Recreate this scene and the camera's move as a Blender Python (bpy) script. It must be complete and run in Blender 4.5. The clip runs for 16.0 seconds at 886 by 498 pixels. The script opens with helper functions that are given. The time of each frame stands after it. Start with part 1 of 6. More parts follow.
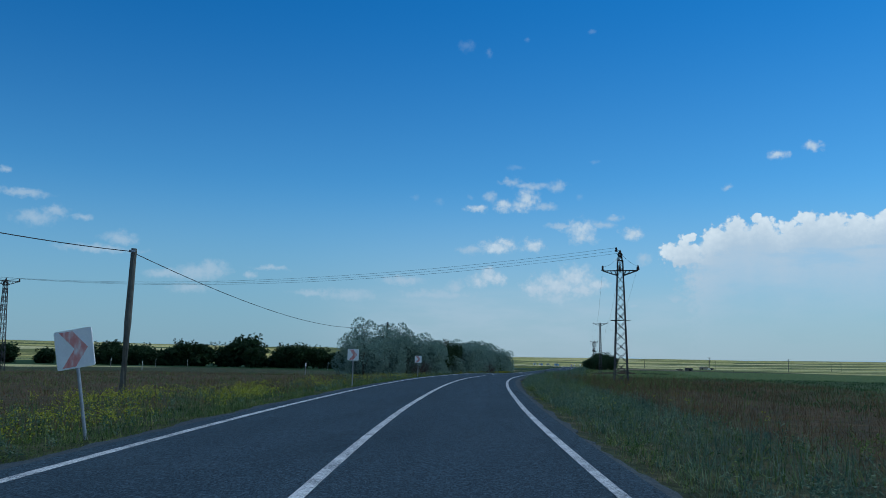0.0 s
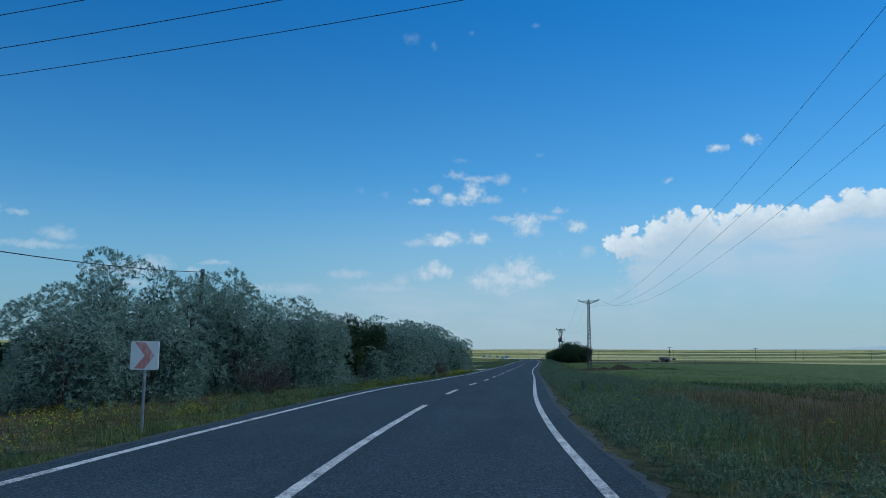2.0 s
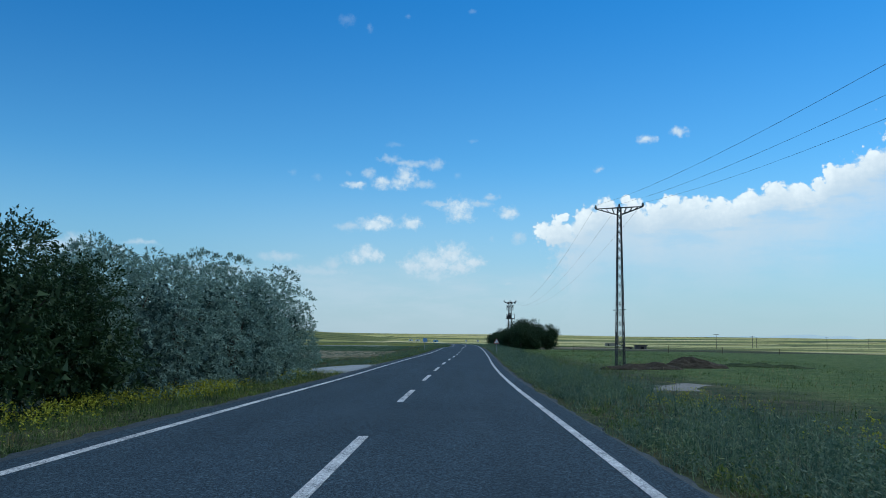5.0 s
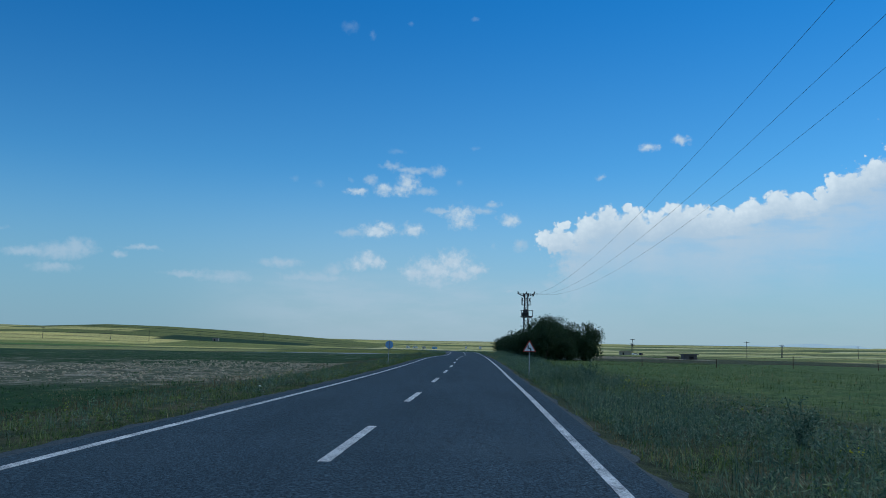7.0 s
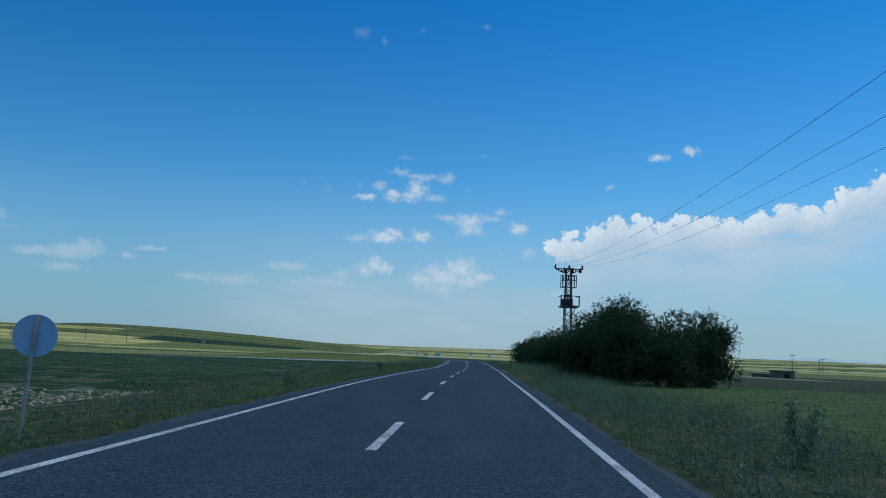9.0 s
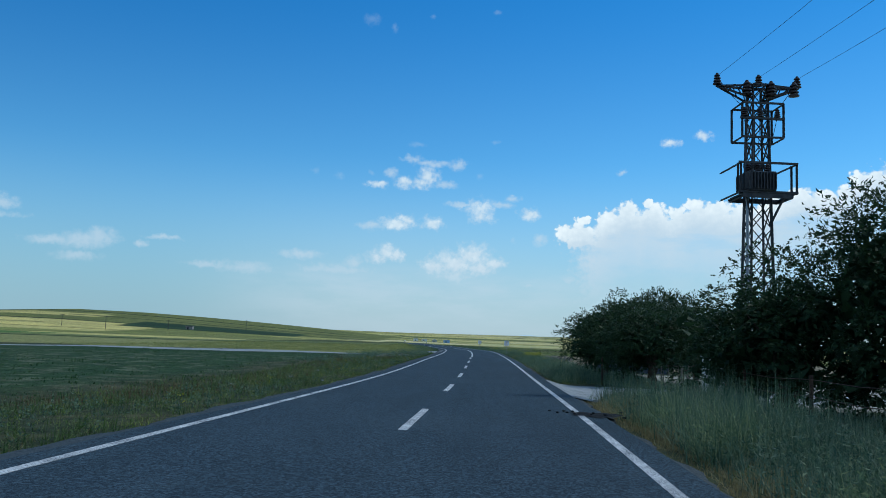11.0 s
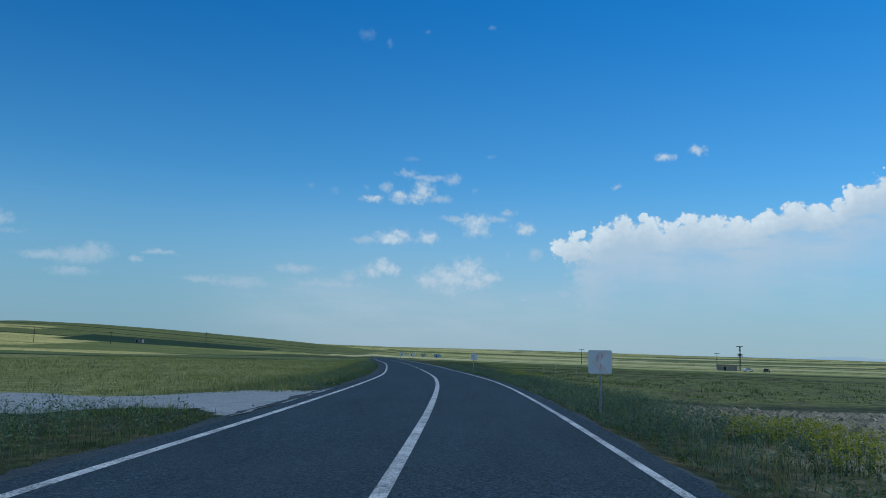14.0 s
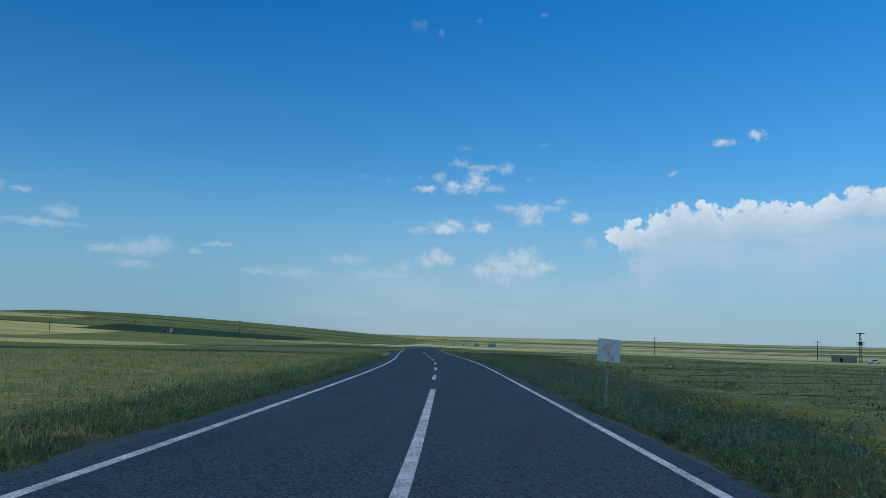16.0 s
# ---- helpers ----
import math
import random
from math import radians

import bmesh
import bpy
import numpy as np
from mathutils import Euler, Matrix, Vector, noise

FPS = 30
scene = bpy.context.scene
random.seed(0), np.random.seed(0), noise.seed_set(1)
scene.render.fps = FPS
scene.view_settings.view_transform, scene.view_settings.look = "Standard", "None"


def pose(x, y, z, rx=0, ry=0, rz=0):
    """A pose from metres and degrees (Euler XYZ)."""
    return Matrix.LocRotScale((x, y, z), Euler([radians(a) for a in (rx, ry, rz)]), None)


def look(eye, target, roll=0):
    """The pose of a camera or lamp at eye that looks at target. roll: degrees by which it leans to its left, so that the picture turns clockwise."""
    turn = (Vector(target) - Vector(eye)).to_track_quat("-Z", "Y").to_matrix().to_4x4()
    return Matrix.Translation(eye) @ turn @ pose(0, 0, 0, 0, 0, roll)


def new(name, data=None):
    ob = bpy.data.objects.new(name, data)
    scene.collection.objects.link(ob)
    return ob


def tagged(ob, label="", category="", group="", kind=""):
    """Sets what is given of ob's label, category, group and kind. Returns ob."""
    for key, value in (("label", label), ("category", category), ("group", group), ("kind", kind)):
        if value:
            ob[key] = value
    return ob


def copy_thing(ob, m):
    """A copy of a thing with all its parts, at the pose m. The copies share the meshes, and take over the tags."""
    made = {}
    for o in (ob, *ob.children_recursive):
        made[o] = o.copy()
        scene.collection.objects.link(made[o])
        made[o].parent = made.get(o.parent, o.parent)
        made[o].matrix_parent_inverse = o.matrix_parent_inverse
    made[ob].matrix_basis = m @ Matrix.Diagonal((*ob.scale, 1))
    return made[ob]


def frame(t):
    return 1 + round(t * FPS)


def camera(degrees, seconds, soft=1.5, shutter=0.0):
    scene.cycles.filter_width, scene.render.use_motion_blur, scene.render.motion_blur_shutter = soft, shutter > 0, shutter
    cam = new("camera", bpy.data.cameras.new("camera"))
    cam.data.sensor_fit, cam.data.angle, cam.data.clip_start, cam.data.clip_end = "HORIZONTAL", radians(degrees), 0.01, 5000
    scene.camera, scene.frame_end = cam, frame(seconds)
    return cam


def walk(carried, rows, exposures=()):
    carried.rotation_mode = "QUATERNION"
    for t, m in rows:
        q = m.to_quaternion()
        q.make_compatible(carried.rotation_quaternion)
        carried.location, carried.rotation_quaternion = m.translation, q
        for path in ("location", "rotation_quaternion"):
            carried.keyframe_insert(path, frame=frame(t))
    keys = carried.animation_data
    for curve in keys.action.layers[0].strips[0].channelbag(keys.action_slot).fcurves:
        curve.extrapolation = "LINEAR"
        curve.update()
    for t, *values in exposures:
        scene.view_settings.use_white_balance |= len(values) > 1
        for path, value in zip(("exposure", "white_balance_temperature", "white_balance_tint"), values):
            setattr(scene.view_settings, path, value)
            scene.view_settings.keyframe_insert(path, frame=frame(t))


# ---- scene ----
cam = camera(53.87, 16.0, soft=0.75, shutter=0.03)
PATH = [
    (0, (0.246, 0.001, 1.263), (-0.027, 1.965, 1.523), 1.02),
    (0.5, (-1.393, 14.593, 1.384), (-1.641, 16.560, 1.643), 0.78),
    (1, (-2.805, 29.205, 1.460), (-3.020, 31.176, 1.719), 0.33),
    (1.5, (-3.913, 43.826, 1.523), (-4.095, 45.801, 1.778), 0.21),
    (2, (-4.736, 58.384, 1.568), (-4.886, 60.364, 1.814), 0.20),
    (2.5, (-5.260, 72.941, 1.573), (-5.380, 74.923, 1.811), 0.24),
    (3, (-5.563, 87.499, 1.573), (-5.629, 89.487, 1.778), 0.81),
    (3.5, (-5.485, 102.101, 1.583), (-5.512, 104.092, 1.776), 0.56),
    (4, (-5.237, 116.730, 1.409), (-5.236, 118.719, 1.610), 0.18),
    (4.5, (-4.772, 131.354, 1.372), (-4.768, 133.343, 1.580), 0.30),
    (5, (-4.244, 145.920, 1.197), (-4.238, 147.909, 1.409), 0.81),
    (5.5, (-3.721, 160.377, 1.180), (-3.717, 162.365, 1.395), 0.90),
    (6, (-3.192, 174.781, 1.116), (-3.190, 176.769, 1.334), 0.98),
    (6.5, (-2.663, 189.187, 1.108), (-2.661, 191.175, 1.332), 1.07),
    (7, (-2.127, 203.649, 1.155), (-2.125, 205.636, 1.383), 1.15),
    (7.5, (-1.572, 218.220, 1.206), (-1.569, 220.206, 1.440), 1.24),
    (8, (-0.971, 232.953, 1.234), (-0.973, 234.939, 1.473), 1.50),
    (8.5, (-0.476, 247.843, 1.269), (-0.487, 249.828, 1.509), 2.34),
    (9, (0.028, 262.895, 1.365), (0.012, 264.880, 1.608), 2.26),
    (9.5, (0.605, 278.077, 1.449), (0.585, 280.063, 1.686), 2.17),
    (10, (1.174, 293.291, 1.573), (1.148, 295.278, 1.800), 2.10),
    (10.5, (1.720, 308.444, 1.586), (1.685, 310.432, 1.803), 2.04),
    (11, (2.293, 323.427, 1.565), (2.251, 325.416, 1.777), 2.03),
    (11.5, (2.796, 338.287, 1.540), (2.755, 340.275, 1.755), 1.98),
    (12, (3.225, 353.198, 1.489), (3.187, 355.185, 1.714), 2.09),
    (12.5, (3.668, 368.130, 1.483), (3.629, 370.116, 1.717), 1.81),
    (13, (4.108, 383.037, 1.560), (4.076, 385.022, 1.799), 1.91),
    (13.5, (4.453, 397.888, 1.653), (4.421, 399.872, 1.898), 1.82),
    (14, (4.607, 412.647, 1.694), (4.575, 414.632, 1.939), 1.88),
    (14.5, (4.620, 427.321, 1.731), (4.569, 429.307, 1.962), 1.62),
    (15, (4.494, 441.911, 1.807), (4.423, 443.899, 2.016), 1.31),
    (15.5, (4.204, 456.465, 1.841), (4.078, 458.450, 2.053), 1.50),
    (16, (3.785, 471.008, 1.811), (3.630, 472.990, 2.029), 1.70),
]
# the clip's camera meters the scene anew as the dark hedge and trees pass
METER = [(0, -0.22), (1.0, -0.2), (2.0, -0.15), (3.0, 0.0), (3.5, 0.05), (5.0, 0.1), (7.5, -0.25), (8.5, -0.25), (11.0, 0.1), (12.0, 0.0), (13.0, -0.2), (14.5, -0.25), (16.0, -0.25)]
EXPOSURES = [(t, stops, 5650 + 900 * (stops + 0.25), 2) for t, stops in METER]
walk(cam, [(t, look(eye, target, roll)) for t, eye, target, roll in PATH], EXPOSURES)

# ---- world, sun, exposure ----
SUN_AZ, SUN_EL = 62.0, 50.0      # degrees, clockwise from +y, and up
sun = new("sun", bpy.data.lights.new("sun", "SUN"))
sun.data.energy, sun.data.angle, sun.data.color = 1.8, radians(6.0), (1.0, 0.96, 0.90)
sun.matrix_world = look((0, 0, 50), (-math.sin(radians(SUN_AZ)) * math.cos(radians(SUN_EL)),
                                     -math.cos(radians(SUN_AZ)) * math.cos(radians(SUN_EL)), 50 - math.sin(radians(SUN_EL))))

# clouds: azimuth, elevation, half width, half height, in degrees
CUMULUS = [
    (7.57, 7.18, 1.38, 0.95), (8.03, 8.14, 0.47, 0.33), (6.72, 7.38, 0.58, 0.52), (9.63, 8.05, 1, 0.88), (10.81, 8.78, 0.92, 0.73), (12.06, 9.26, 0.32,
    0.36), (12.6, 8.61, 0.84, 0.72), (13.91, 8.54, 0.69, 0.57), (15.05, 9.1, 0.75, 0.57), (16.43, 8.95, 1.15, 0.5), (17.92, 8.65, 1.13, 0.63), (19.52,
    8.73, 1.11, 0.7), (19.83, 9.05, 0.84, 0.62), (21.3, 9.59, 0.95, 0.62), (22.72, 9.39, 0.99, 0.61), (23.67, 9.76, 0.67, 0.47), (24.54, 10.31, 0.54,
    0.74), (25.39, 10.17, 0.77, 0.93), (25.35, 10.26, 1.04, 0.67), (26.74, 10.83, 1.02, 0.87), (30.5, 11.6, 3.2, 2.6), (35, 11, 4, 3)]
# the line of the great cloud's top: azimuth, elevation
CLOUD_TOP = [(5.5, 6.6), (6.5, 7.6), (8.0, 8.3), (8.7, 8.2), (9.5, 8.8), (10.8, 9.5), (11.6, 9.2), (12.1, 9.6), (13.5, 8.9), (15.1, 9.65), (16.4, 9.4), (18.4, 9.15), (20, 9.7),
             (21.3, 10.2), (22.5, 10.0), (23.7, 10.2), (24.6, 11.0), (26.7, 11.7), (30, 13.5), (36, 13.5)]
PUFFS = [
    (-0.45, 5.11, 1.26, 0.74), (0.72, 5.67, 1.04, 0.59), (1.35, 4.84, 0.82, 0.45), (-1.64, 4.92, 0.89, 0.45), (2.23, 5.2, 0.59, 0.33), (-0.42, 4.29, 0.97,
    0.48), (-4.87, 5.75, 0.59, 0.41), (-5.52, 5.35, 0.59, 0.33), (-4.3, 5.48, 0.44, 0.33), (1.11, 8.87, 0.74, 0.48), (1.24, 8.25, 0.67, 0.33), (-4.28,
    7.6, 0.89, 0.33), (-3.7, 7.92, 0.59, 0.26), (-1.97, 7.73, 0.56, 0.33), (-2.31, 10.83, 0.52, 0.56), (-3.95, 10.35, 0.44, 0.3), (-2.75, 10.33, 0.59,
    0.3), (15.53, 13.48, 0.38, 0.28), (13.49, 13.08, 0.45, 0.22), (-5.74, 10.15, 0.55, 0.19), (4.48, 8.48, 0.55, 0.3)]
WISPS = [
    (-3.42, 11.92, 0.59, 0.19), (-2.01, 11.65, 0.97, 0.19), (-0.38, 11.63, 0.48, 0.3), (-1.2, 10.31, 0.74, 0.19), (-4.8, 10.94, 0.33, 0.3), (-0.03, 9.02,
    0.89, 0.15), (2.49, 9.1, 0.74, 0.19), (3.33, 9.52, 0.41, 0.19), (-5.95, 7.41, 0.74, 0.26), (5.15, 6.87, 0.37, 0.33), (-10.45, 5.34, 1.23, 0.26),
    (-13.98, 4.31, 1.62, 0.33), (-16.27, 4.4, 1.18, 0.18), (-23.79, 5.4, 1.27, 0.45), (-25.57, 5.29, 1.17, 0.27)]
WISPS += [
    (-19.12, 5.89, 0.94, 0.14), (-20.4, 5.45, 0.36, 0.18), (-22.98, 5.81, 0.51, 0.34), (-24.09, 4.45, 1.07, 0.24), (-8.21, 4.42, 2.19, 0.33), (-7.06,
    4.99, 0.51, 0.37), (7.08, 4.3, 0.47, 0.26), (4.41, 3.82, 0.44, 0.15), (10.42, 11.25, 0.25, 0.15), (-33.29, 8.21, 1.04, 0.37), (-32.2, 8.68, 0.56,
    0.31), (-30.66, 8.43, 0.51, 0.17), (-34.06, 9.62, 1.27, 0.2), (-28.44, 7.34, 0.85, 0.31), (-29.6, 6.61, 1.93, 0.21), (-22.7, 5.64, 0.83, 0.43),
    (-35.07, 10.91, 0.3, 0.17)]
FAINT = [
    (-6.52, 20.63, 0.59, 0.37), (-5, 20.16, 0.22, 0.3), (-2.47, 21.02, 0.26, 0.19), (1.95, 21.32, 0.26, 0.15), (-3.19, 12.82, 0.59, 0.19), (2.1, 13.17,
    0.37, 0.15), (-9.8, 10.84, 0.25, 0.22), (-8.23, 10.61, 0.33, 0.26), (-6.11, 10.87, 0.22, 0.19), (1.04, 10.94, 0.3, 0.19), (3.41, 6.79, 0.18, 0.26)]



class Graph:
    """Short notation for node trees."""

    def __init__(self, tree):
        self.tree = tree

    def add(self, kind, ins=None):
        n = self.tree.nodes.new(kind)
        for k, v in (ins or {}).items():
            self.put(n.inputs[k], v)
        return n

    def put(self, socket, v):
        if isinstance(v, bpy.types.NodeSocket):
            self.tree.links.new(v, socket)
        elif isinstance(v, bpy.types.Node):
            self.tree.links.new(v.outputs[0], socket)
        else:
            socket.default_value = v

    def math(self, op, a, b=0.0, c=0.0, clamp=False):
        n = self.add("ShaderNodeMath", {0: a, 1: b, 2: c})
        n.operation, n.use_clamp = op, clamp
        return n.outputs[0]

    def vec(self, op, a, b=(0, 0, 0)):
        n = self.add("ShaderNodeVectorMath", {0: a, 1: b})
        n.operation = op
        return n.outputs["Value"] if op in ("LENGTH", "DISTANCE", "DOT_PRODUCT") else n.outputs[0]

    def step(self, v, lo, hi, a=0.0, b=1.0):
        n = self.add("ShaderNodeMapRange", {"Value": v, "From Min": lo, "From Max": hi, "To Min": a, "To Max": b})
        n.interpolation_type = "SMOOTHSTEP"
        return n.outputs[0]

    def mix(self, fac, a, b, blend="MIX"):
        n = self.add("ShaderNodeMix")
        n.data_type, n.blend_type = "RGBA", blend
        self.put(n.inputs[0], fac)
        for socket, v in ((n.inputs[6], a), (n.inputs[7], b)):
            self.put(socket, (*v, 1) if isinstance(v, tuple) and len(v) == 3 else v)
        return n.outputs[2]

    def noise(self, vector, scale, detail=4.0, rough=0.55):
        n = self.add("ShaderNodeTexNoise", {"Scale": scale, "Detail": detail, "Roughness": rough})
        if vector is not None:
            self.put(n.inputs["Vector"], vector)
        return n.outputs[0]

    def ramp(self, fac, stops):
        n = self.add("ShaderNodeValToRGB", {0: fac})
        while len(n.color_ramp.elements) < len(stops):
            n.color_ramp.elements.new(0.5)
        for e, (p, c) in zip(n.color_ramp.elements, stops):
            e.position, e.color = p, (*c, 1)
        return n.outputs[0]


def build_world():
    w = bpy.data.worlds.new("sky")
    scene.world = w
    w.use_nodes = True
    w.node_tree.nodes.clear()
    g = Graph(w.node_tree)
    sky = g.add("ShaderNodeTexSky")
    sky.sky_type, sky.sun_disc, sky.sun_elevation, sky.sun_rotation = "NISHITA", False, radians(SUN_EL), radians(SUN_AZ)
    sky.altitude, sky.air_density, sky.dust_density, sky.ozone_density = 900.0, 1.0, 0.7, 2.5
    way = g.add("ShaderNodeTexCoord").outputs["Generated"]
    xyz = g.add("ShaderNodeSeparateXYZ", {0: way})
    az = g.math("MULTIPLY", g.math("ARCTAN2", xyz.outputs[0], xyz.outputs[1]), 57.2958)
    el = g.math("MULTIPLY", g.math("ARCSINE", xyz.outputs[2]), 57.2958)
    p = g.add("ShaderNodeCombineXYZ", {0: az, 1: el}).outputs[0]
    # ragged edges: the place is shifted by noise before the cloud shapes are laid out
    def shifted(scale, size):
        n = g.add("ShaderNodeTexNoise", {"Vector": p, "Scale": scale, "Detail": 5.0, "Roughness": 0.6})
        return g.vec("MULTIPLY", g.vec("SUBTRACT", n.outputs["Color"], (0.5, 0.5, 0.5)), (size, size * 0.7, 0))
    def shape(rows, q):
        best = None
        for a, e, hw, hh in rows:
            d = g.vec("LENGTH", g.vec("MULTIPLY", g.vec("SUBTRACT", q, (a, e, 0)), (1 / hw, 1 / hh, 0)))
            best = d if best is None else g.math("SMOOTH_MIN", best, d, 0.25)
        return best
    fine = g.noise(p, 2.2, 7.0, 0.65)
    rough = g.math("SUBTRACT", fine, 0.5)
    puff = g.add("ShaderNodeTexVoronoi", {"Vector": g.vec("ADD", p, shifted(2.4, 0.4)), "Scale": 1.5})
    puff.feature = "SMOOTH_F1"
    puff.inputs["Smoothness"].default_value = 0.6
    fluff = g.add("ShaderNodeTexVoronoi", {"Vector": g.vec("ADD", p, shifted(3.4, 0.25)), "Scale": 3.6})
    fluff.feature = "SMOOTH_F1"
    fluff.inputs["Smoothness"].default_value = 0.6
    billow = g.math("ADD", g.math("MULTIPLY", g.math("SUBTRACT", puff.outputs["Distance"], 0.40), 0.4), g.math("MULTIPLY", g.math("SUBTRACT", fluff.outputs["Distance"], 0.40), 0.35))
    uneven = g.math("ADD", g.math("MULTIPLY", billow, 1.5), g.math("MULTIPLY", rough, 0.9))
    body = g.math("ADD", shape(CUMULUS, g.vec("ADD", p, shifted(1.6, 0.55))), uneven)
    streak = g.noise(g.vec("MULTIPLY", p, (0.22, 0.9, 1)), 0.9, 5.0, 0.55)
    line = g.ramp(g.math("DIVIDE", g.math("SUBTRACT", az, 5.5), 30.5), [((a - 5.5) / 30.5, (e / 20, e / 20, e / 20)) for a, e in CLOUD_TOP])
    depth = g.math("SUBTRACT", g.math("MULTIPLY", line, 20.0), g.math("ADD", el, g.math("MULTIPLY", rough, 1.2)))
    inner_part = g.math("MULTIPLY", g.step(depth, 0.25, 0.75), g.step(g.math("ADD", az, g.math("MULTIPLY", rough, 4.0)), 6.8, 8.8))
    dense = g.math("MULTIPLY", g.step(depth, 0.8, 7.0, 0.95, 0.15), g.step(g.math("ADD", streak, g.step(depth, 0.5, 2.0, 0.4, 0.0)), 0.32, 0.56, 0.6, 1.0))
    tops = g.math("MAXIMUM", g.step(body, 1.16, 0.80), inner_part)
    big = g.math("MULTIPLY", tops, dense)
    heap = g.math("ADD", shape(PUFFS, g.vec("ADD", p, shifted(1.8, 0.9))), g.math("ADD", billow, g.math("MULTIPLY", rough, 2.4)))
    heap = g.step(heap, 1.85, 0.1, 0.0, 0.84)
    thin = shape(WISPS, g.vec("ADD", p, shifted(1.5, 1.0)))
    thin = g.step(g.math("ADD", thin, g.math("MULTIPLY", rough, 2.0)), 1.7, 0.0, 0.0, 0.60)
    faint = shape(FAINT, g.vec("ADD", p, shifted(1.6, 0.7)))
    faint = g.step(g.math("ADD", faint, g.math("MULTIPLY", rough, 1.8)), 1.3, 0.0, 0.0, 0.16)
    thin = g.math("MAXIMUM", thin, faint)
    # low down, clouds dissolve in the haze
    heap = g.math("MULTIPLY", heap, g.step(el, 3.4, 5.0, 0.3, 1.0))
    mask = g.math("MAXIMUM", g.math("MAXIMUM", big, heap), g.math("MULTIPLY", thin, g.step(el, 2.2, 5.5, 0.5, 1.0)))
    middle = g.math("MULTIPLY", g.step(az, -18.0, -8.0), g.step(az, 14.0, 2.0))
    veil = g.math("MULTIPLY", g.math("MULTIPLY", g.step(streak, 0.34, 0.66, 0.25, 1.0), middle), g.math("MULTIPLY", g.step(el, 5.4, 3.6, 0.0, 0.40), g.step(el, 0.5, 2.6, 0.4, 1.0)))
    mask = g.math("MAXIMUM", mask, veil)
    # beyond the view the same broken cloud goes on, overhead and all round
    beyond = g.math("MAXIMUM", g.step(el, 27.0, 40.0), g.step(g.math("ABSOLUTE", az), 44.0, 60.0))
    cover = g.step(g.noise(way, 2.6, 6.0, 0.6), 0.46, 0.62, 0.0, 0.9)
    mask = g.math("MAXIMUM", mask, g.math("MULTIPLY", g.math("MULTIPLY", cover, beyond), g.step(el, -1.0, 4.0)))
    relief = g.math("ADD", g.step(puff.outputs["Distance"], 0.65, 0.15, 0.0, 0.25), g.step(fluff.outputs["Distance"], 0.65, 0.15, 0.0, 0.15))
    lit = g.math("MULTIPLY", g.math("MULTIPLY", tops, g.step(depth, 2.0, -0.1, 0.05, 1.0)), g.math("ADD", 0.72, relief))
    lit = g.math("MAXIMUM", lit, g.math("MULTIPLY", heap, g.math("ADD", 0.35, relief)))
    white = g.mix(g.math("MINIMUM", lit, 1.0), (4.75, 5.35, 6.0), (7.3, 7.45, 7.55))
    white = g.mix(g.step(el, 7.0, 4.0, 0.0, 0.5), white, (4.7, 5.2, 5.85))
    haze = g.step(el, 12.5, -1.0, 0.0, 0.86)
    lens_tint = g.mix(g.step(el, 2.0, 26.0), (0.53, 0.88, 0.98), (0.14, 0.61, 0.965))
    lens_tint = g.mix(g.step(el, 27.0, 60.0), lens_tint, (0.45, 0.85, 1.05))
    tint = g.mix(1.0, sky.outputs[0], lens_tint, "MULTIPLY")
    side = g.mix(g.step(az, -22.0, -4.0), (2.5, 3.4, 4.2), (3.6, 4.15, 4.75))
    side = g.mix(g.step(az, 4.0, 20.0), side, (3.2, 3.9, 4.4))
    air = g.mix(haze, tint, side)
    back = g.add("ShaderNodeBackground", {"Color": g.mix(mask, air, white), "Strength": 0.12})
    g.put(g.add("ShaderNodeOutputWorld").inputs[0], back)


build_world()


# ---- materials ----
def material(name, rough=0.8, metal=0.0, spec=0.3):
    m = bpy.data.materials.new(name)
    m.use_nodes = True
    g = Graph(m.node_tree)
    b = m.node_tree.nodes["Principled BSDF"]
    b.inputs["Roughness"].default_value, b.inputs["Metallic"].default_value = rough, metal
    b.inputs["Specular IOR Level"].default_value = spec
    return m, g, b


def bump(g, b, height, strength, distance):
    g.put(b.inputs["Normal"], g.add("ShaderNodeBump", {"Height": height, "Strength": strength, "Distance": distance}))


def place(g):
    return g.add("ShaderNodeNewGeometry").outputs["Position"]


def plain(name, low, high, scale=3.0, rough=0.7, metal=0.0, spec=0.3, relief=0.3, dist=0.005):
    """A surface between two colours, with coarse and fine variation."""
    m, g, b = material(name, rough, metal, spec)
    p = place(g)
    n = g.math("ADD", g.math("MULTIPLY", g.noise(p, scale, 5.0), 0.6), g.math("MULTIPLY", g.noise(p, scale * 9, 3.0), 0.4))
    g.put(b.inputs["Base Color"], g.ramp(n, [(0.34, low), (0.66, high)]))
    g.put(b.inputs["Roughness"], g.step(n, 0.3, 0.7, min(1, rough + 0.1), max(0.05, rough - 0.1)))
    bump(g, b, g.noise(p, scale * 12, 4.0), relief, dist)
    return m


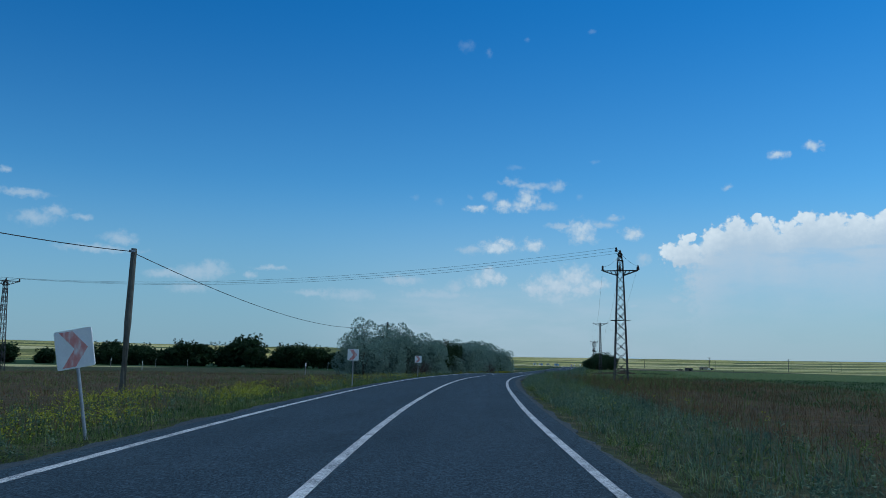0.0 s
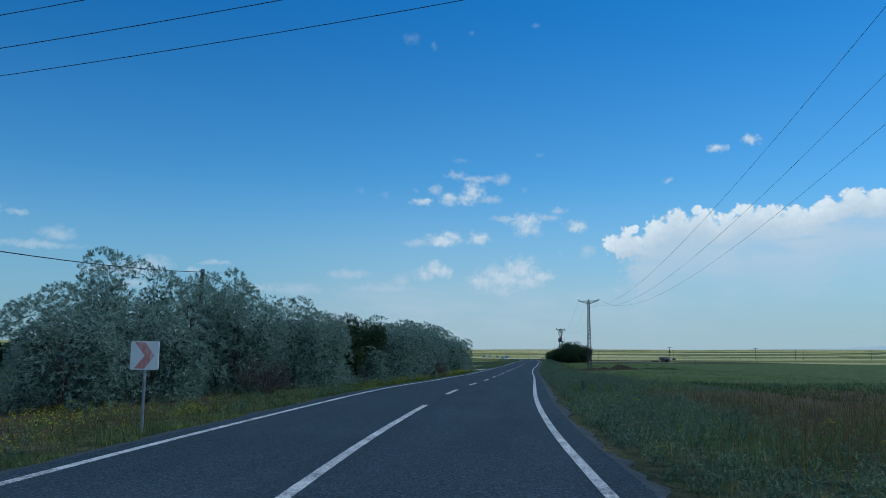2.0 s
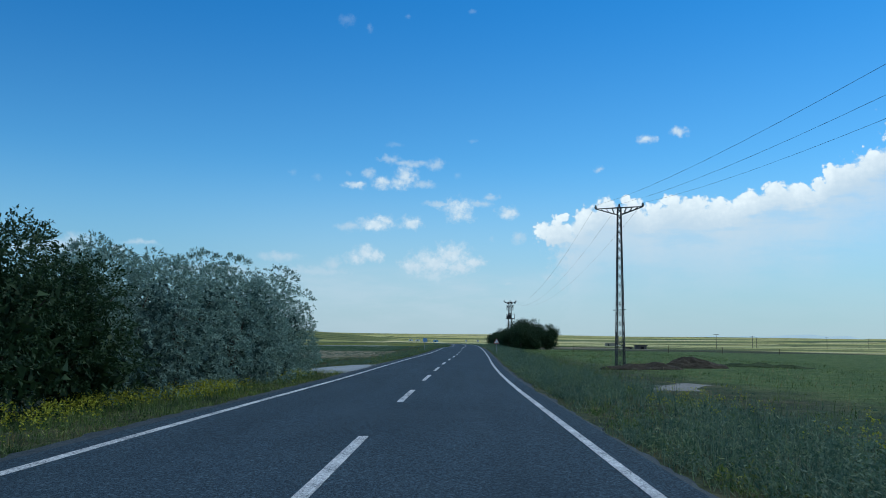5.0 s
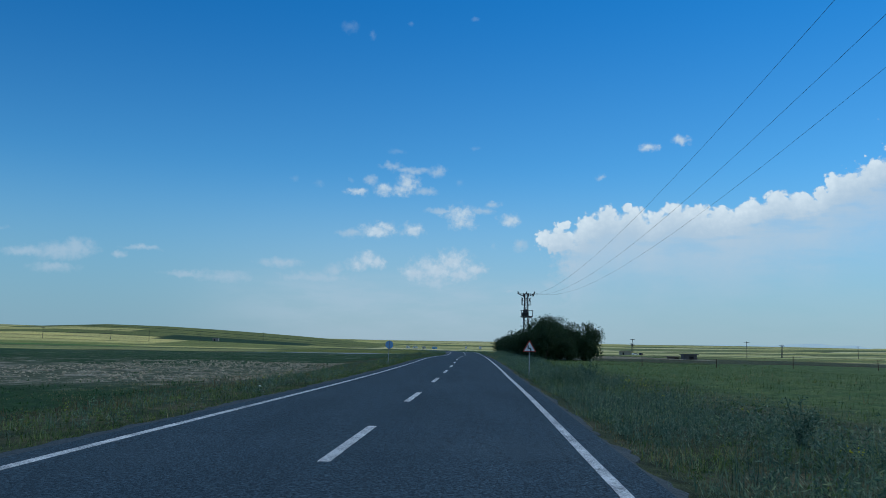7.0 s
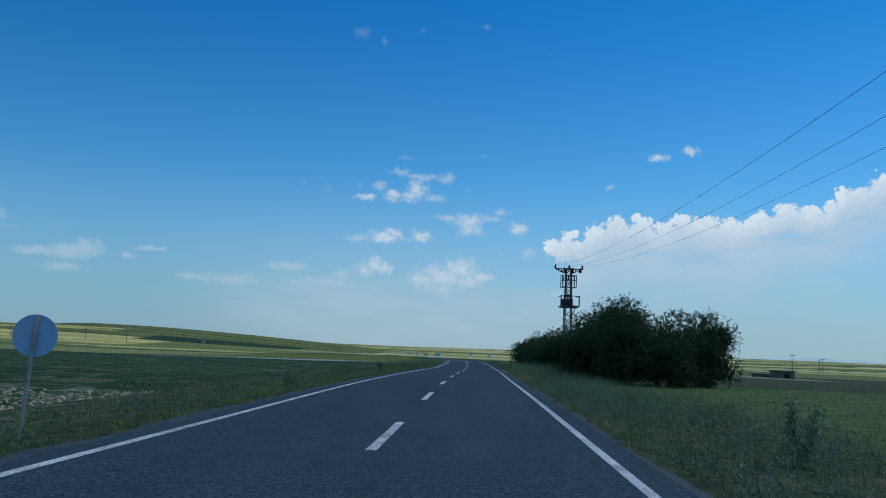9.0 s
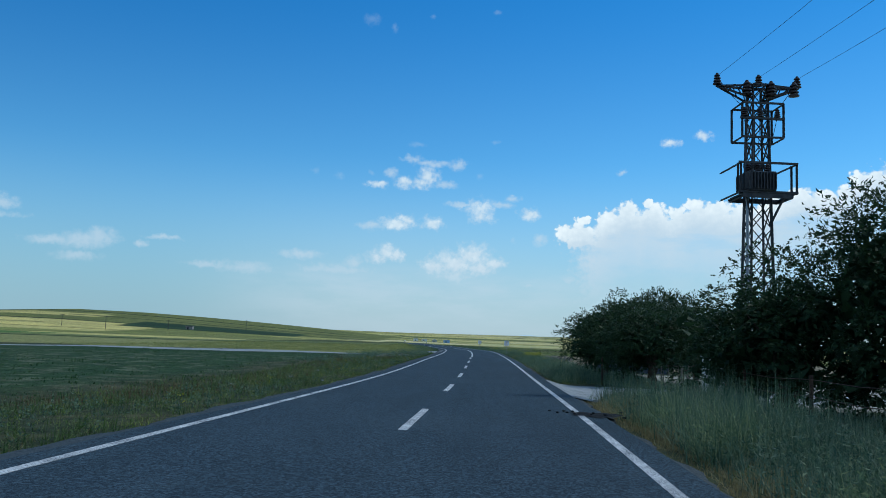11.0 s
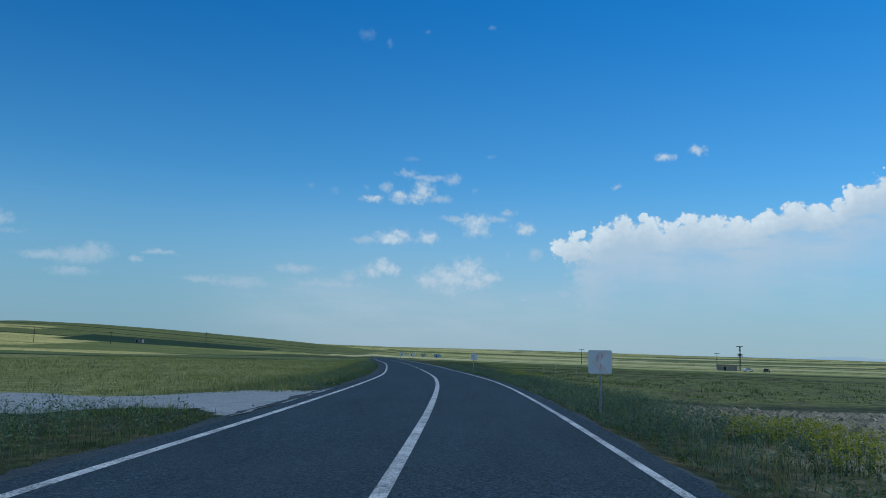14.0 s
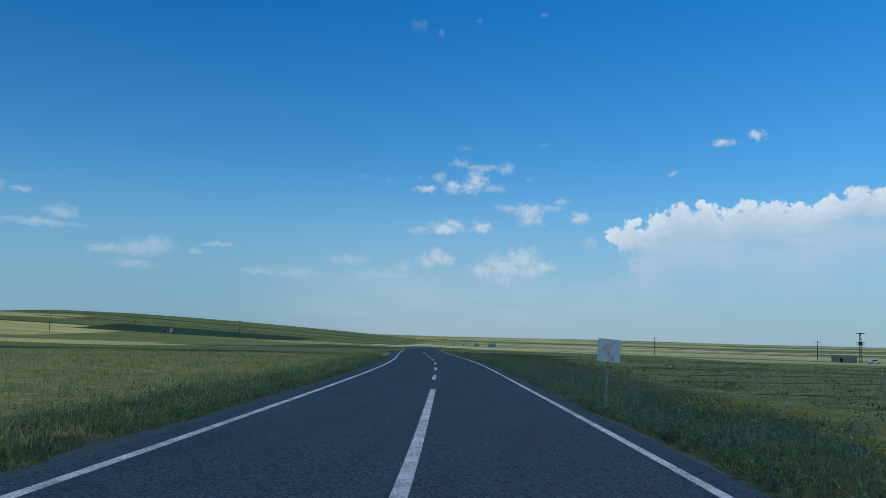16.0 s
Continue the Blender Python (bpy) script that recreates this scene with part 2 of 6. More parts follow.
def leafy(name, colours, rough=0.55, through_light=0.3, clump=0.6, single=0.6, patches=0.0):
    """Leaves and blades: colour by island and by clump, some light through them."""
    m, g, b = material(name, rough, 0.0, 0.15)
    r = g.add("ShaderNodeNewGeometry").outputs["Random Per Island"]
    n = g.noise(place(g), clump, 3.0)
    f = g.math("ADD", g.math("MULTIPLY", r, single), g.math("MULTIPLY", n, 1 - single))
    k = len(colours)
    c = g.ramp(f, [(0.15 + 0.7 * i / (k - 1), col) for i, col in enumerate(colours)])
    if patches:
        wide = g.noise(place(g), 0.45, 5.0, 0.6)
        c = g.mix(g.step(wide, 0.50, 0.64, 0.0, patches), c, g.mix(1.0, c, (1.5, 1.32, 0.98), "MULTIPLY"))
        c = g.mix(g.step(wide, 0.48, 0.36, 0.0, patches), c, g.mix(1.0, c, (0.55, 0.62, 0.66), "MULTIPLY"))
    g.put(b.inputs["Base Color"], c)
    t = g.add("ShaderNodeBsdfTranslucent", {"Color": c})
    s = g.add("ShaderNodeMixShader", {0: through_light, 1: b.outputs[0], 2: t.outputs[0]})
    g.put(m.node_tree.nodes["Material Output"].inputs[0], s)
    return m


def make_asphalt():
    m, g, b = material("asphalt", 0.95, 0, 0.12)
    p = place(g)
    coarse = g.noise(g.vec("MULTIPLY", p, (1.0, 0.12, 1.0)), 0.9, 4.0)
    patch_n = g.noise(p, 0.23, 5.0)
    grit = g.noise(p, 34.0, 4.0, 0.85)
    stones = g.add("ShaderNodeTexVoronoi", {"Vector": p, "Scale": 38.0})
    pale = g.step(g.add("ShaderNodeSeparateColor", {0: stones.outputs["Color"]}).outputs[0], 0.72, 1.0)
    c = g.ramp(grit, [(0.34, (0.006, 0.011, 0.017)), (0.5, (0.022, 0.037, 0.052)), (0.66, (0.080, 0.130, 0.174))])
    c = g.mix(g.math("MULTIPLY", pale, 0.45), c, (0.13, 0.19, 0.235))
    c = g.mix(g.step(coarse, 0.35, 0.7, 0.0, 0.35), c, (0.016, 0.028, 0.039))
    c = g.mix(g.step(patch_n, 0.5, 0.7, 0.0, 0.18), c, (0.065, 0.092, 0.112))
    # cracks and dull oily spots along the lanes
    crack = g.add("ShaderNodeTexVoronoi", {"Vector": g.vec("ADD", g.vec("MULTIPLY", p, (0.5, 0.11, 0.5)), g.vec("MULTIPLY", g.add("ShaderNodeTexNoise", {"Vector": p, "Scale": 1.6}).outputs["Color"], (0.35, 0.1, 0))), "Scale": 1.0})
    crack.feature = "DISTANCE_TO_EDGE"
    thin_crack = g.math("MULTIPLY", g.step(crack.outputs["Distance"], 0.012, 0.002), g.step(patch_n, 0.52, 0.60))
    c = g.mix(g.math("MULTIPLY", thin_crack, 0.3), c, (0.008, 0.010, 0.013))
    g.put(b.inputs["Base Color"], c)
    bump(g, b, g.math("SUBTRACT", grit, stones.outputs["Distance"]), 0.7, 0.012)
    return m


def make_marking():
    m, g, b = material("road_paint", 0.7, 0, 0.3)
    p = place(g)
    wear = g.math("ADD", g.math("MULTIPLY", g.noise(p, 30.0, 4.0, 0.85), 0.75), g.math("MULTIPLY", g.noise(p, 1.5, 5.0), 0.25))
    c = g.ramp(wear, [(0.42, (0.06, 0.066, 0.074)), (0.48, (0.34, 0.355, 0.37)), (0.6, (0.70, 0.715, 0.72))])
    g.put(b.inputs["Base Color"], c)
    bump(g, b, wear, 0.4, 0.004)
    return m


def make_gravel(name, low, high):
    m, g, b = material(name, 0.9, 0, 0.2)
    p = place(g)
    v = g.add("ShaderNodeTexVoronoi", {"Vector": p, "Scale": 16.0})
    n = g.noise(p, 1.1, 5.0)
    c = g.mix(g.math("MULTIPLY", v.outputs["Color"], 0.5), low, high)
    c = g.mix(g.step(n, 0.4, 0.7, 0.0, 0.5), c, low)
    g.put(b.inputs["Base Color"], c)
    bump(g, b, v.outputs["Distance"], 0.7, 0.03)
    return m


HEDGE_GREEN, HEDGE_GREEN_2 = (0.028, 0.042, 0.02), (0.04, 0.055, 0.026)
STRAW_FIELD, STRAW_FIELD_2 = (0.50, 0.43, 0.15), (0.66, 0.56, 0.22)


def near_fields(plot, c):
    """The plots round the road: from and to x, from and to y, two colours, strength, softness of the edge, in spots."""
    c = plot(c, 5, 30, -60, 110, (0.085, 0.070, 0.042), (0.13, 0.085, 0.05), 0.85, 3)
    c = plot(c, -60, -15, -60, 95, (0.085, 0.072, 0.042), (0.13, 0.085, 0.05), 0.85, 4)    # russet meadow
    c = plot(c, 15, 300, -200, 128, (0.045, 0.085, 0.032), (0.065, 0.11, 0.04), 1, 3)    # dark green crop
    c = plot(c, 14, 60, -200, 120, (0.10, 0.07, 0.045), (0.13, 0.085, 0.05), 0.6, 4, True)
    c = plot(c, 4, 11, 106, 170, (0.03, 0.06, 0.03), (0.055, 0.09, 0.04), 0.9, 3)    # rank green verge
    c = plot(c, 9, 300, 128, 330, (0.072, 0.125, 0.04), (0.125, 0.168, 0.056), 1, 3)    # lighter meadow
    c = plot(c, -320, -13, 205, 330, (0.024, 0.058, 0.02), (0.036, 0.074, 0.025), 1, 2)    # dark green crop
    c = plot(c, -320, -13, 330, 436, (0.026, 0.062, 0.025), (0.042, 0.084, 0.032), 1, 2)
    c = plot(c, -48, -9.5, 246, 282, (0.16, 0.15, 0.11), (0.24, 0.22, 0.17), 0.4, 5)
    c = plot(c, -60, -11.5, 245, 303, (0.22, 0.19, 0.14), (0.36, 0.32, 0.25), 0.9, 5, True)    # bare soil between young plants
    c = plot(c, -90, -12, 303, 420, (0.26, 0.24, 0.17), (0.40, 0.37, 0.28), 0.3, 8, True)
    c = plot(c, -300, -8, 449, 606, (0.22, 0.235, 0.08), (0.36, 0.34, 0.14), 1, 2)    # tall pale grass
    c = plot(c, 10.5, 60, 392, 447, (0.22, 0.19, 0.125), (0.38, 0.33, 0.225), 0.95, 2)    # stubble
    c = plot(c, 12, 60, 436, 452, (0.07, 0.11, 0.045), (0.09, 0.14, 0.05), 0.6, 3, True)
    c = plot(c, 12, 200, 452, 700, (0.14, 0.17, 0.055), (0.23, 0.24, 0.085), 1, 2)    # green crop
    c = plot(c, 13, 70, 452, 560, (0.11, 0.095, 0.06), (0.17, 0.145, 0.09), 0.9, 3, True)
    c = plot(c, 13.5, 24, 353, 384, (0.34, 0.32, 0.28), (0.48, 0.46, 0.41), 1, 1.5)    # pale yard
    c = plot(c, 22, 900, 560, 566, HEDGE_GREEN, HEDGE_GREEN_2, 0.7, 2)
    return c


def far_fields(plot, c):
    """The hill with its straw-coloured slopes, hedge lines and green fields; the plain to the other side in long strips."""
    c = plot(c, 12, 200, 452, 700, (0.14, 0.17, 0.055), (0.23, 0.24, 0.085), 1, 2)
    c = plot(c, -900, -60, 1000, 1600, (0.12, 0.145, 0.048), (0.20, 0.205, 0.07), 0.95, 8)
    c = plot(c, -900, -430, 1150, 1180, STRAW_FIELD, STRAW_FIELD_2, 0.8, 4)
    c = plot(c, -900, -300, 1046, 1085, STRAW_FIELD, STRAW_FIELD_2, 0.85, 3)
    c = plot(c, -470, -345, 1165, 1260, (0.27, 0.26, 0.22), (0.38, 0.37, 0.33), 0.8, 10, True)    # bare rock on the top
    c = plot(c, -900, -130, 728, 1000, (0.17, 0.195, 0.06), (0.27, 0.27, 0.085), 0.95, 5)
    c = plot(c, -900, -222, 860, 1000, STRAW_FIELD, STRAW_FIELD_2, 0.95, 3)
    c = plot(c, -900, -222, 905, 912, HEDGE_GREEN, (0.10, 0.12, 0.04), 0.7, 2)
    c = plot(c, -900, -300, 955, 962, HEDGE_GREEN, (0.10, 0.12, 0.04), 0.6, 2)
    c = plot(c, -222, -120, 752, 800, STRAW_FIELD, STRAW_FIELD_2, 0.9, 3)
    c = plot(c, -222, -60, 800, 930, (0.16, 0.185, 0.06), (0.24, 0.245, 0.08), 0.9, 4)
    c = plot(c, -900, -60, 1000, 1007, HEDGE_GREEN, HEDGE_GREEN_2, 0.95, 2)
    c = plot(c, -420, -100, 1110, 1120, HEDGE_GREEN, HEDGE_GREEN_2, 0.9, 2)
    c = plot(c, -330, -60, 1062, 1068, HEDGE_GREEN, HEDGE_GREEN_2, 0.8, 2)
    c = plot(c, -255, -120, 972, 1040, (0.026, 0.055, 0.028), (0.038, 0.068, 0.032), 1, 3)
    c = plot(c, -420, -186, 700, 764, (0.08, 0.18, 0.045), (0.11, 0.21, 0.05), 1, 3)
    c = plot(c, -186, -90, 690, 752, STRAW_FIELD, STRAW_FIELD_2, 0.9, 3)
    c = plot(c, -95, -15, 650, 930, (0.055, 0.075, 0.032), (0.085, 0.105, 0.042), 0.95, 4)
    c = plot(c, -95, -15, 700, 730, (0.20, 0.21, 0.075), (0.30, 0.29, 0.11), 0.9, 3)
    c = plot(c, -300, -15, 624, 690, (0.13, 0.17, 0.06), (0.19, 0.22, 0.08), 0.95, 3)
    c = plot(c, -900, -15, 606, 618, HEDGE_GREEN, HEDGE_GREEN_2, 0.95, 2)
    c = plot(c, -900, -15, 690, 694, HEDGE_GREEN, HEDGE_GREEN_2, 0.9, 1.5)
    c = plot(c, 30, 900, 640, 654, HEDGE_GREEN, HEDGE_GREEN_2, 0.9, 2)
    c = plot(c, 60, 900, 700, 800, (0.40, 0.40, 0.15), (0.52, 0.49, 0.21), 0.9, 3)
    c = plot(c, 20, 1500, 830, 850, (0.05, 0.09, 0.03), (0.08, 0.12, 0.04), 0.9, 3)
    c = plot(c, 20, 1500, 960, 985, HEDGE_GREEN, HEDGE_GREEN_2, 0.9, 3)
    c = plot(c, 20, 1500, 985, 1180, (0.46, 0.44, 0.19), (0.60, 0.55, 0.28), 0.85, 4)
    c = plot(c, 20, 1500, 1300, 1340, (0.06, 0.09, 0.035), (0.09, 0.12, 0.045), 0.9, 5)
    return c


def make_ground(name, plots):
    """Meadow, crops and bare soil, in the plots of the place; beyond them a patchwork of far fields."""
    m, g, b = material(name, 0.95, 0, 0.1)
    p = place(g)
    xyz = g.add("ShaderNodeSeparateXYZ", {0: p})
    wob = g.math("MULTIPLY", g.math("SUBTRACT", g.noise(p, 0.25, 4.0), 0.5), 7.0)
    x, y = g.math("ADD", xyz.outputs[0], wob), g.math("ADD", xyz.outputs[1], wob)
    fine, mid, wide = g.noise(p, 6.0, 5.0, 0.65), g.noise(p, 0.7, 5.0), g.noise(p, 0.06, 4.0)
    c = g.ramp(mid, [(0.3, (0.034, 0.046, 0.024)), (0.5, (0.06, 0.074, 0.036)), (0.68, (0.12, 0.108, 0.06))])
    # far patchwork, long plots across the view; tones raised to look sunlit
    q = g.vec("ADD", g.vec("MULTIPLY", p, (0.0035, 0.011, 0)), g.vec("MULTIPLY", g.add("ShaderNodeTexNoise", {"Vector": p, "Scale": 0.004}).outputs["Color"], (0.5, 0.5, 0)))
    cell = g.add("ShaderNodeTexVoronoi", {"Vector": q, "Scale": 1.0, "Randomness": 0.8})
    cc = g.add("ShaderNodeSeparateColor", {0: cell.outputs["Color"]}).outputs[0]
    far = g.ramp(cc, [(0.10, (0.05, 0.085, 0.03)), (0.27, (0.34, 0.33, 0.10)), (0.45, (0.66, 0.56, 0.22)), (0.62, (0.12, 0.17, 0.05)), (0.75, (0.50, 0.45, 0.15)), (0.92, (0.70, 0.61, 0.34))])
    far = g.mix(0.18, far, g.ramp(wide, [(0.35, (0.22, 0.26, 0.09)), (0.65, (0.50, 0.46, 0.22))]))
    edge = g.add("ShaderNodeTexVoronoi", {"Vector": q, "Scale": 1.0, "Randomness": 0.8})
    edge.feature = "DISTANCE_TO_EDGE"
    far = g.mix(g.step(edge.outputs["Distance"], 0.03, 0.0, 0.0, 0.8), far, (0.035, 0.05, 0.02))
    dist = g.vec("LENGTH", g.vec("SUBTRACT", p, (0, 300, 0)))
    c = g.mix(g.math("MAXIMUM", g.step(dist, 330, 420), g.step(g.math("ABSOLUTE", xyz.outputs[0]), 90, 110)), c, far)

    spotty = g.step(g.noise(g.vec("MULTIPLY", p, (1.0, 0.7, 1.0)), 0.55, 6.0, 0.7), 0.49, 0.60)

    def plot(c, x0, x1, y0, y1, col, col2, amount=1.0, soft=1.5, spots=False):
        if spots:
            amount = g.math("MULTIPLY", spotty, amount)
        inside = g.math("MULTIPLY", g.math("MULTIPLY", g.step(x, x0 - soft, x0 + soft), g.step(x, x1 + soft, x1 - soft)),
                        g.math("MULTIPLY", g.step(y, y0 - soft, y0 + soft), g.step(y, y1 + soft, y1 - soft)))
        return g.mix(g.math("MULTIPLY", inside, amount), c, g.mix(g.step(mid, 0.35, 0.65), col, col2))

    c = plots(plot, c)
    # far slopes brightened in noise streaks, sunlit look put into the colour
    sunlit_streak = g.noise(g.vec("MULTIPLY", p, (0.018, 0.05, 0.05)), 1.0, 6.0, 0.65)
    c = g.mix(g.math("MULTIPLY", g.step(dist, 300, 450), g.step(sunlit_streak, 0.45, 0.62, 0.0, 0.7)), c, g.mix(1.0, c, (1.5, 1.45, 1.3), "MULTIPLY"))
    # dark gaps between tufts: shade put into the ground colour by noise
    gap_shade = g.noise(p, 3.2, 6.0, 0.75)
    c = g.mix(g.step(gap_shade, 0.40, 0.60, 0.75, 0.0), c, g.mix(1.0, c, (0.32, 0.36, 0.34), "MULTIPLY"))
    c = g.mix(g.step(fine, 0.52, 0.72, 0.0, 0.5), c, g.mix(1.0, c, (1.7, 1.6, 1.35), "MULTIPLY"))
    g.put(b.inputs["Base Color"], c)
    bump(g, b, g.math("ADD", fine, g.noise(p, 25.0, 3.0)), 0.9, 0.06)
    return m


ASPHALT, PAINT = make_asphalt(), make_marking()
GRAVEL = make_gravel("pale_gravel", (0.19, 0.208, 0.218), (0.54, 0.57, 0.585))
PALE_EARTH = make_gravel("pale_dry_earth", (0.17, 0.165, 0.15), (0.34, 0.33, 0.30))
GRIT = make_gravel("dark_grit", (0.026, 0.036, 0.043), (0.10, 0.122, 0.135))
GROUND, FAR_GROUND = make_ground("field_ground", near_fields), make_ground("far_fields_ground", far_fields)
STEEL = plain("painted_dark_steel", (0.045, 0.048, 0.055), (0.10, 0.098, 0.10), 4.0, 0.6, 0.3)
GALV = plain("galvanised_steel", (0.22, 0.24, 0.26), (0.36, 0.38, 0.40), 6.0, 0.5, 0.7)
CERAMIC = plain("brown_porcelain", (0.035, 0.022, 0.018), (0.06, 0.04, 0.035), 8.0, 0.3)
CABLE = plain("cable_black", (0.02, 0.02, 0.022), (0.035, 0.035, 0.04), 8.0, 0.6)
WOOD = plain("weathered_pole_wood", (0.075, 0.078, 0.068), (0.15, 0.148, 0.13), 5.0, 0.85)
RUST = plain("rusty_iron", (0.045, 0.03, 0.025), (0.12, 0.075, 0.05), 9.0, 0.85)
CONCRETE = plain("stained_concrete", (0.22, 0.215, 0.21), (0.40, 0.39, 0.37), 0.9, 0.9, 0, 0.2, 0.5, 0.02)
SIGN_WHITE = plain("faded_white_sheet", (0.78, 0.78, 0.78), (0.88, 0.88, 0.88), 3.0, 0.4)
SIGN_BLUE = plain("faded_blue_sheet", (0.22, 0.40, 0.66), (0.30, 0.48, 0.72), 3.0, 0.45)
SIGN_RED = plain("red_sheet", (0.45, 0.05, 0.04), (0.56, 0.08, 0.05), 3.0, 0.45)
SIGN_BLACK = plain("black_sheet", (0.015, 0.015, 0.016), (0.03, 0.03, 0.03), 3.0, 0.5)
BARK = plain("bark", (0.045, 0.035, 0.028), (0.12, 0.095, 0.075), 7.0, 0.95, 0, 0.1, 0.8, 0.03)
SOIL = plain("dug_soil", (0.028, 0.023, 0.017), (0.075, 0.062, 0.043), 2.0, 0.95, 0, 0.1, 0.9, 0.05)
PALE_METAL = plain("pale_painted_metal", (0.42, 0.42, 0.40), (0.56, 0.56, 0.53), 2.0, 0.6)
DARK_PLASTER = plain("dark_plaster", (0.09, 0.088, 0.085), (0.16, 0.155, 0.15), 0.6, 0.9)
PLASTER = plain("dull_plaster", (0.22, 0.21, 0.20), (0.36, 0.34, 0.31), 0.6, 0.9)
# near-black panels on the walls stand in for unlit doorways
PAINTED_DOORWAY = plain("painted_doorway_dark", (0.012, 0.012, 0.013), (0.025, 0.025, 0.025), 1.0, 0.7)
CAR_WHITE = plain("white_car_paint", (0.72, 0.73, 0.74), (0.80, 0.80, 0.80), 0.5, 0.3)
GLASS_DARK = plain("dark_window_glass", (0.015, 0.017, 0.02), (0.03, 0.032, 0.036), 1.0, 0.1, 0, 0.5, 0.0)
RUBBER = plain("tyre_rubber", (0.02, 0.02, 0.02), (0.035, 0.035, 0.035), 5.0, 0.9)


def make_chevron_red(name, worn):
    """Faded red film, with scratches through which the white sheet shows; worn: how much of it is gone."""
    m, g, b = material(name, 0.5, 0, 0.3)
    p = place(g)
    n = g.noise(g.vec("MULTIPLY", p, (9.0, 9.0, 2.5)), 1.0, 5.0, 0.7)
    g.put(b.inputs["Base Color"], g.ramp(n, [(0.3 - worn, (0.66, 0.20, 0.18)), (0.52 - worn, (0.72, 0.34, 0.31)), (0.68 - worn, (0.82, 0.74, 0.72))]))
    return m


CHEVRON_RED, WORN_FILM = make_chevron_red("faded_red_film", 0.0), make_chevron_red("peeling_red_film", 0.17)
SILVER = leafy("silver_olive_leaf", [(0.125, 0.205, 0.172), (0.19, 0.285, 0.24), (0.28, 0.38, 0.32)], 0.75, 0.2, 1.6, 0.32)
# darker copy of the silver leaf: shade inside the bush put into colour
SHADE_LEAF = leafy("shade_toned_inner_leaf", [(0.05, 0.085, 0.074), (0.09, 0.145, 0.125)], 0.8, 0.05, 1.5, 0.5)
DARK_LEAF = leafy("dark_green_leaf", [(0.014, 0.034, 0.016), (0.026, 0.055, 0.023), (0.05, 0.088, 0.034)], 0.6, 0.25, 1.2, 0.45)
GRASS = leafy("green_grass", [(0.024, 0.055, 0.016), (0.065, 0.118, 0.034), (0.13, 0.19, 0.06), (0.21, 0.245, 0.095)], 0.6, 0.35, 0.9, 0.6, 0.9)
GRASS_COOL = leafy("blue_green_weeds", [(0.032, 0.072, 0.05), (0.07, 0.132, 0.09), (0.14, 0.215, 0.145), (0.25, 0.305, 0.20)], 0.6, 0.35, 0.8, 0.6, 0.8)
STRAW = leafy("dry_straw_grass", [(0.17, 0.14, 0.06), (0.26, 0.22, 0.10), (0.36, 0.31, 0.17)], 0.7, 0.3, 0.35)
RUSSET = leafy("russet_meadow_grass", [(0.085, 0.058, 0.034), (0.13, 0.088, 0.05), (0.18, 0.14, 0.075)], 0.7, 0.3, 0.5, 0.5, 0.8)
YELLOW = leafy("yellow_flowers", [(0.22, 0.24, 0.025), (0.34, 0.35, 0.035), (0.46, 0.45, 0.06)], 0.6, 0.3, 0.5)
CROP = leafy("dark_crop_leaf", [(0.022, 0.06, 0.022), (0.042, 0.096, 0.034), (0.075, 0.14, 0.052)], 0.6, 0.3, 0.3, 0.6, 0.6)
PALE_GRASS = leafy("pale_wheat_grass", [(0.12, 0.16, 0.05), (0.23, 0.26, 0.088), (0.40, 0.395, 0.165)], 0.65, 0.3, 0.35, 0.4, 0.6)


# ---- building helpers ----
def mesh_object(name, verts, faces, mat, parent=None, label=""):
    me = bpy.data.meshes.new(name)
    me.from_pydata([tuple(v) for v in verts], [], [tuple(f) for f in faces])
    me.materials.append(mat)
    me.update()
    ob = new(name, me)
    ob.parent = parent
    return tagged(ob, label)


def quads_object(name, verts, mat, parent=None, label="", corners=4):
    """Loose faces from an array of corners, n x corners x 3."""
    n = len(verts)
    me = bpy.data.meshes.new(name)
    me.vertices.add(n * corners)
    me.vertices.foreach_set("co", np.ascontiguousarray(verts, dtype=np.float32).ravel())
    me.loops.add(n * corners)
    me.loops.foreach_set("vertex_index", np.arange(n * corners, dtype=np.int32))
    me.polygons.add(n)
    me.polygons.foreach_set("loop_start", np.arange(0, n * corners, corners, dtype=np.int32))
    me.materials.append(mat)
    me.update(calc_edges=True)
    ob = new(name, me)
    ob.parent = parent
    return tagged(ob, label)


def part(name, bm, mat, parent=None, label="", smooth=False):
    me = bpy.data.meshes.new(name)
    bm.to_mesh(me)
    bm.free()
    me.materials.append(mat)
    if smooth:
        me.shade_smooth()
    ob = new(name, me)
    ob.parent = parent
    return tagged(ob, label)


def thing(name, m, label, category, group="", kind=""):
    ob = new(name)
    ob.empty_display_size = 0.2
    ob.matrix_basis = m
    return tagged(ob, label, category, group, kind)


def add_box(bm, lo, hi, bevel=0.0, m=None):
    r = bmesh.ops.create_cube(bm, size=1.0)
    vs = r["verts"]
    c, s = [(a + b) / 2 for a, b in zip(lo, hi)], [b - a for a, b in zip(lo, hi)]
    for v in vs:
        v.co = Vector([c[i] + v.co[i] * s[i] for i in range(3)])
    if bevel:
        es = list({e for v in vs for e in v.link_edges})
        out = bmesh.ops.bevel(bm, geom=es, offset=bevel, segments=1, affect="EDGES")
        vs = list({v for v in vs if v.is_valid} | {v for f in out["faces"] for v in f.verts})
    if m is not None:
        bmesh.ops.transform(bm, matrix=m, verts=vs)
    return vs


def box(lo, hi, bevel=0.0, m=None):
    bm = bmesh.new()
    add_box(bm, lo, hi, bevel, m)
    return bm


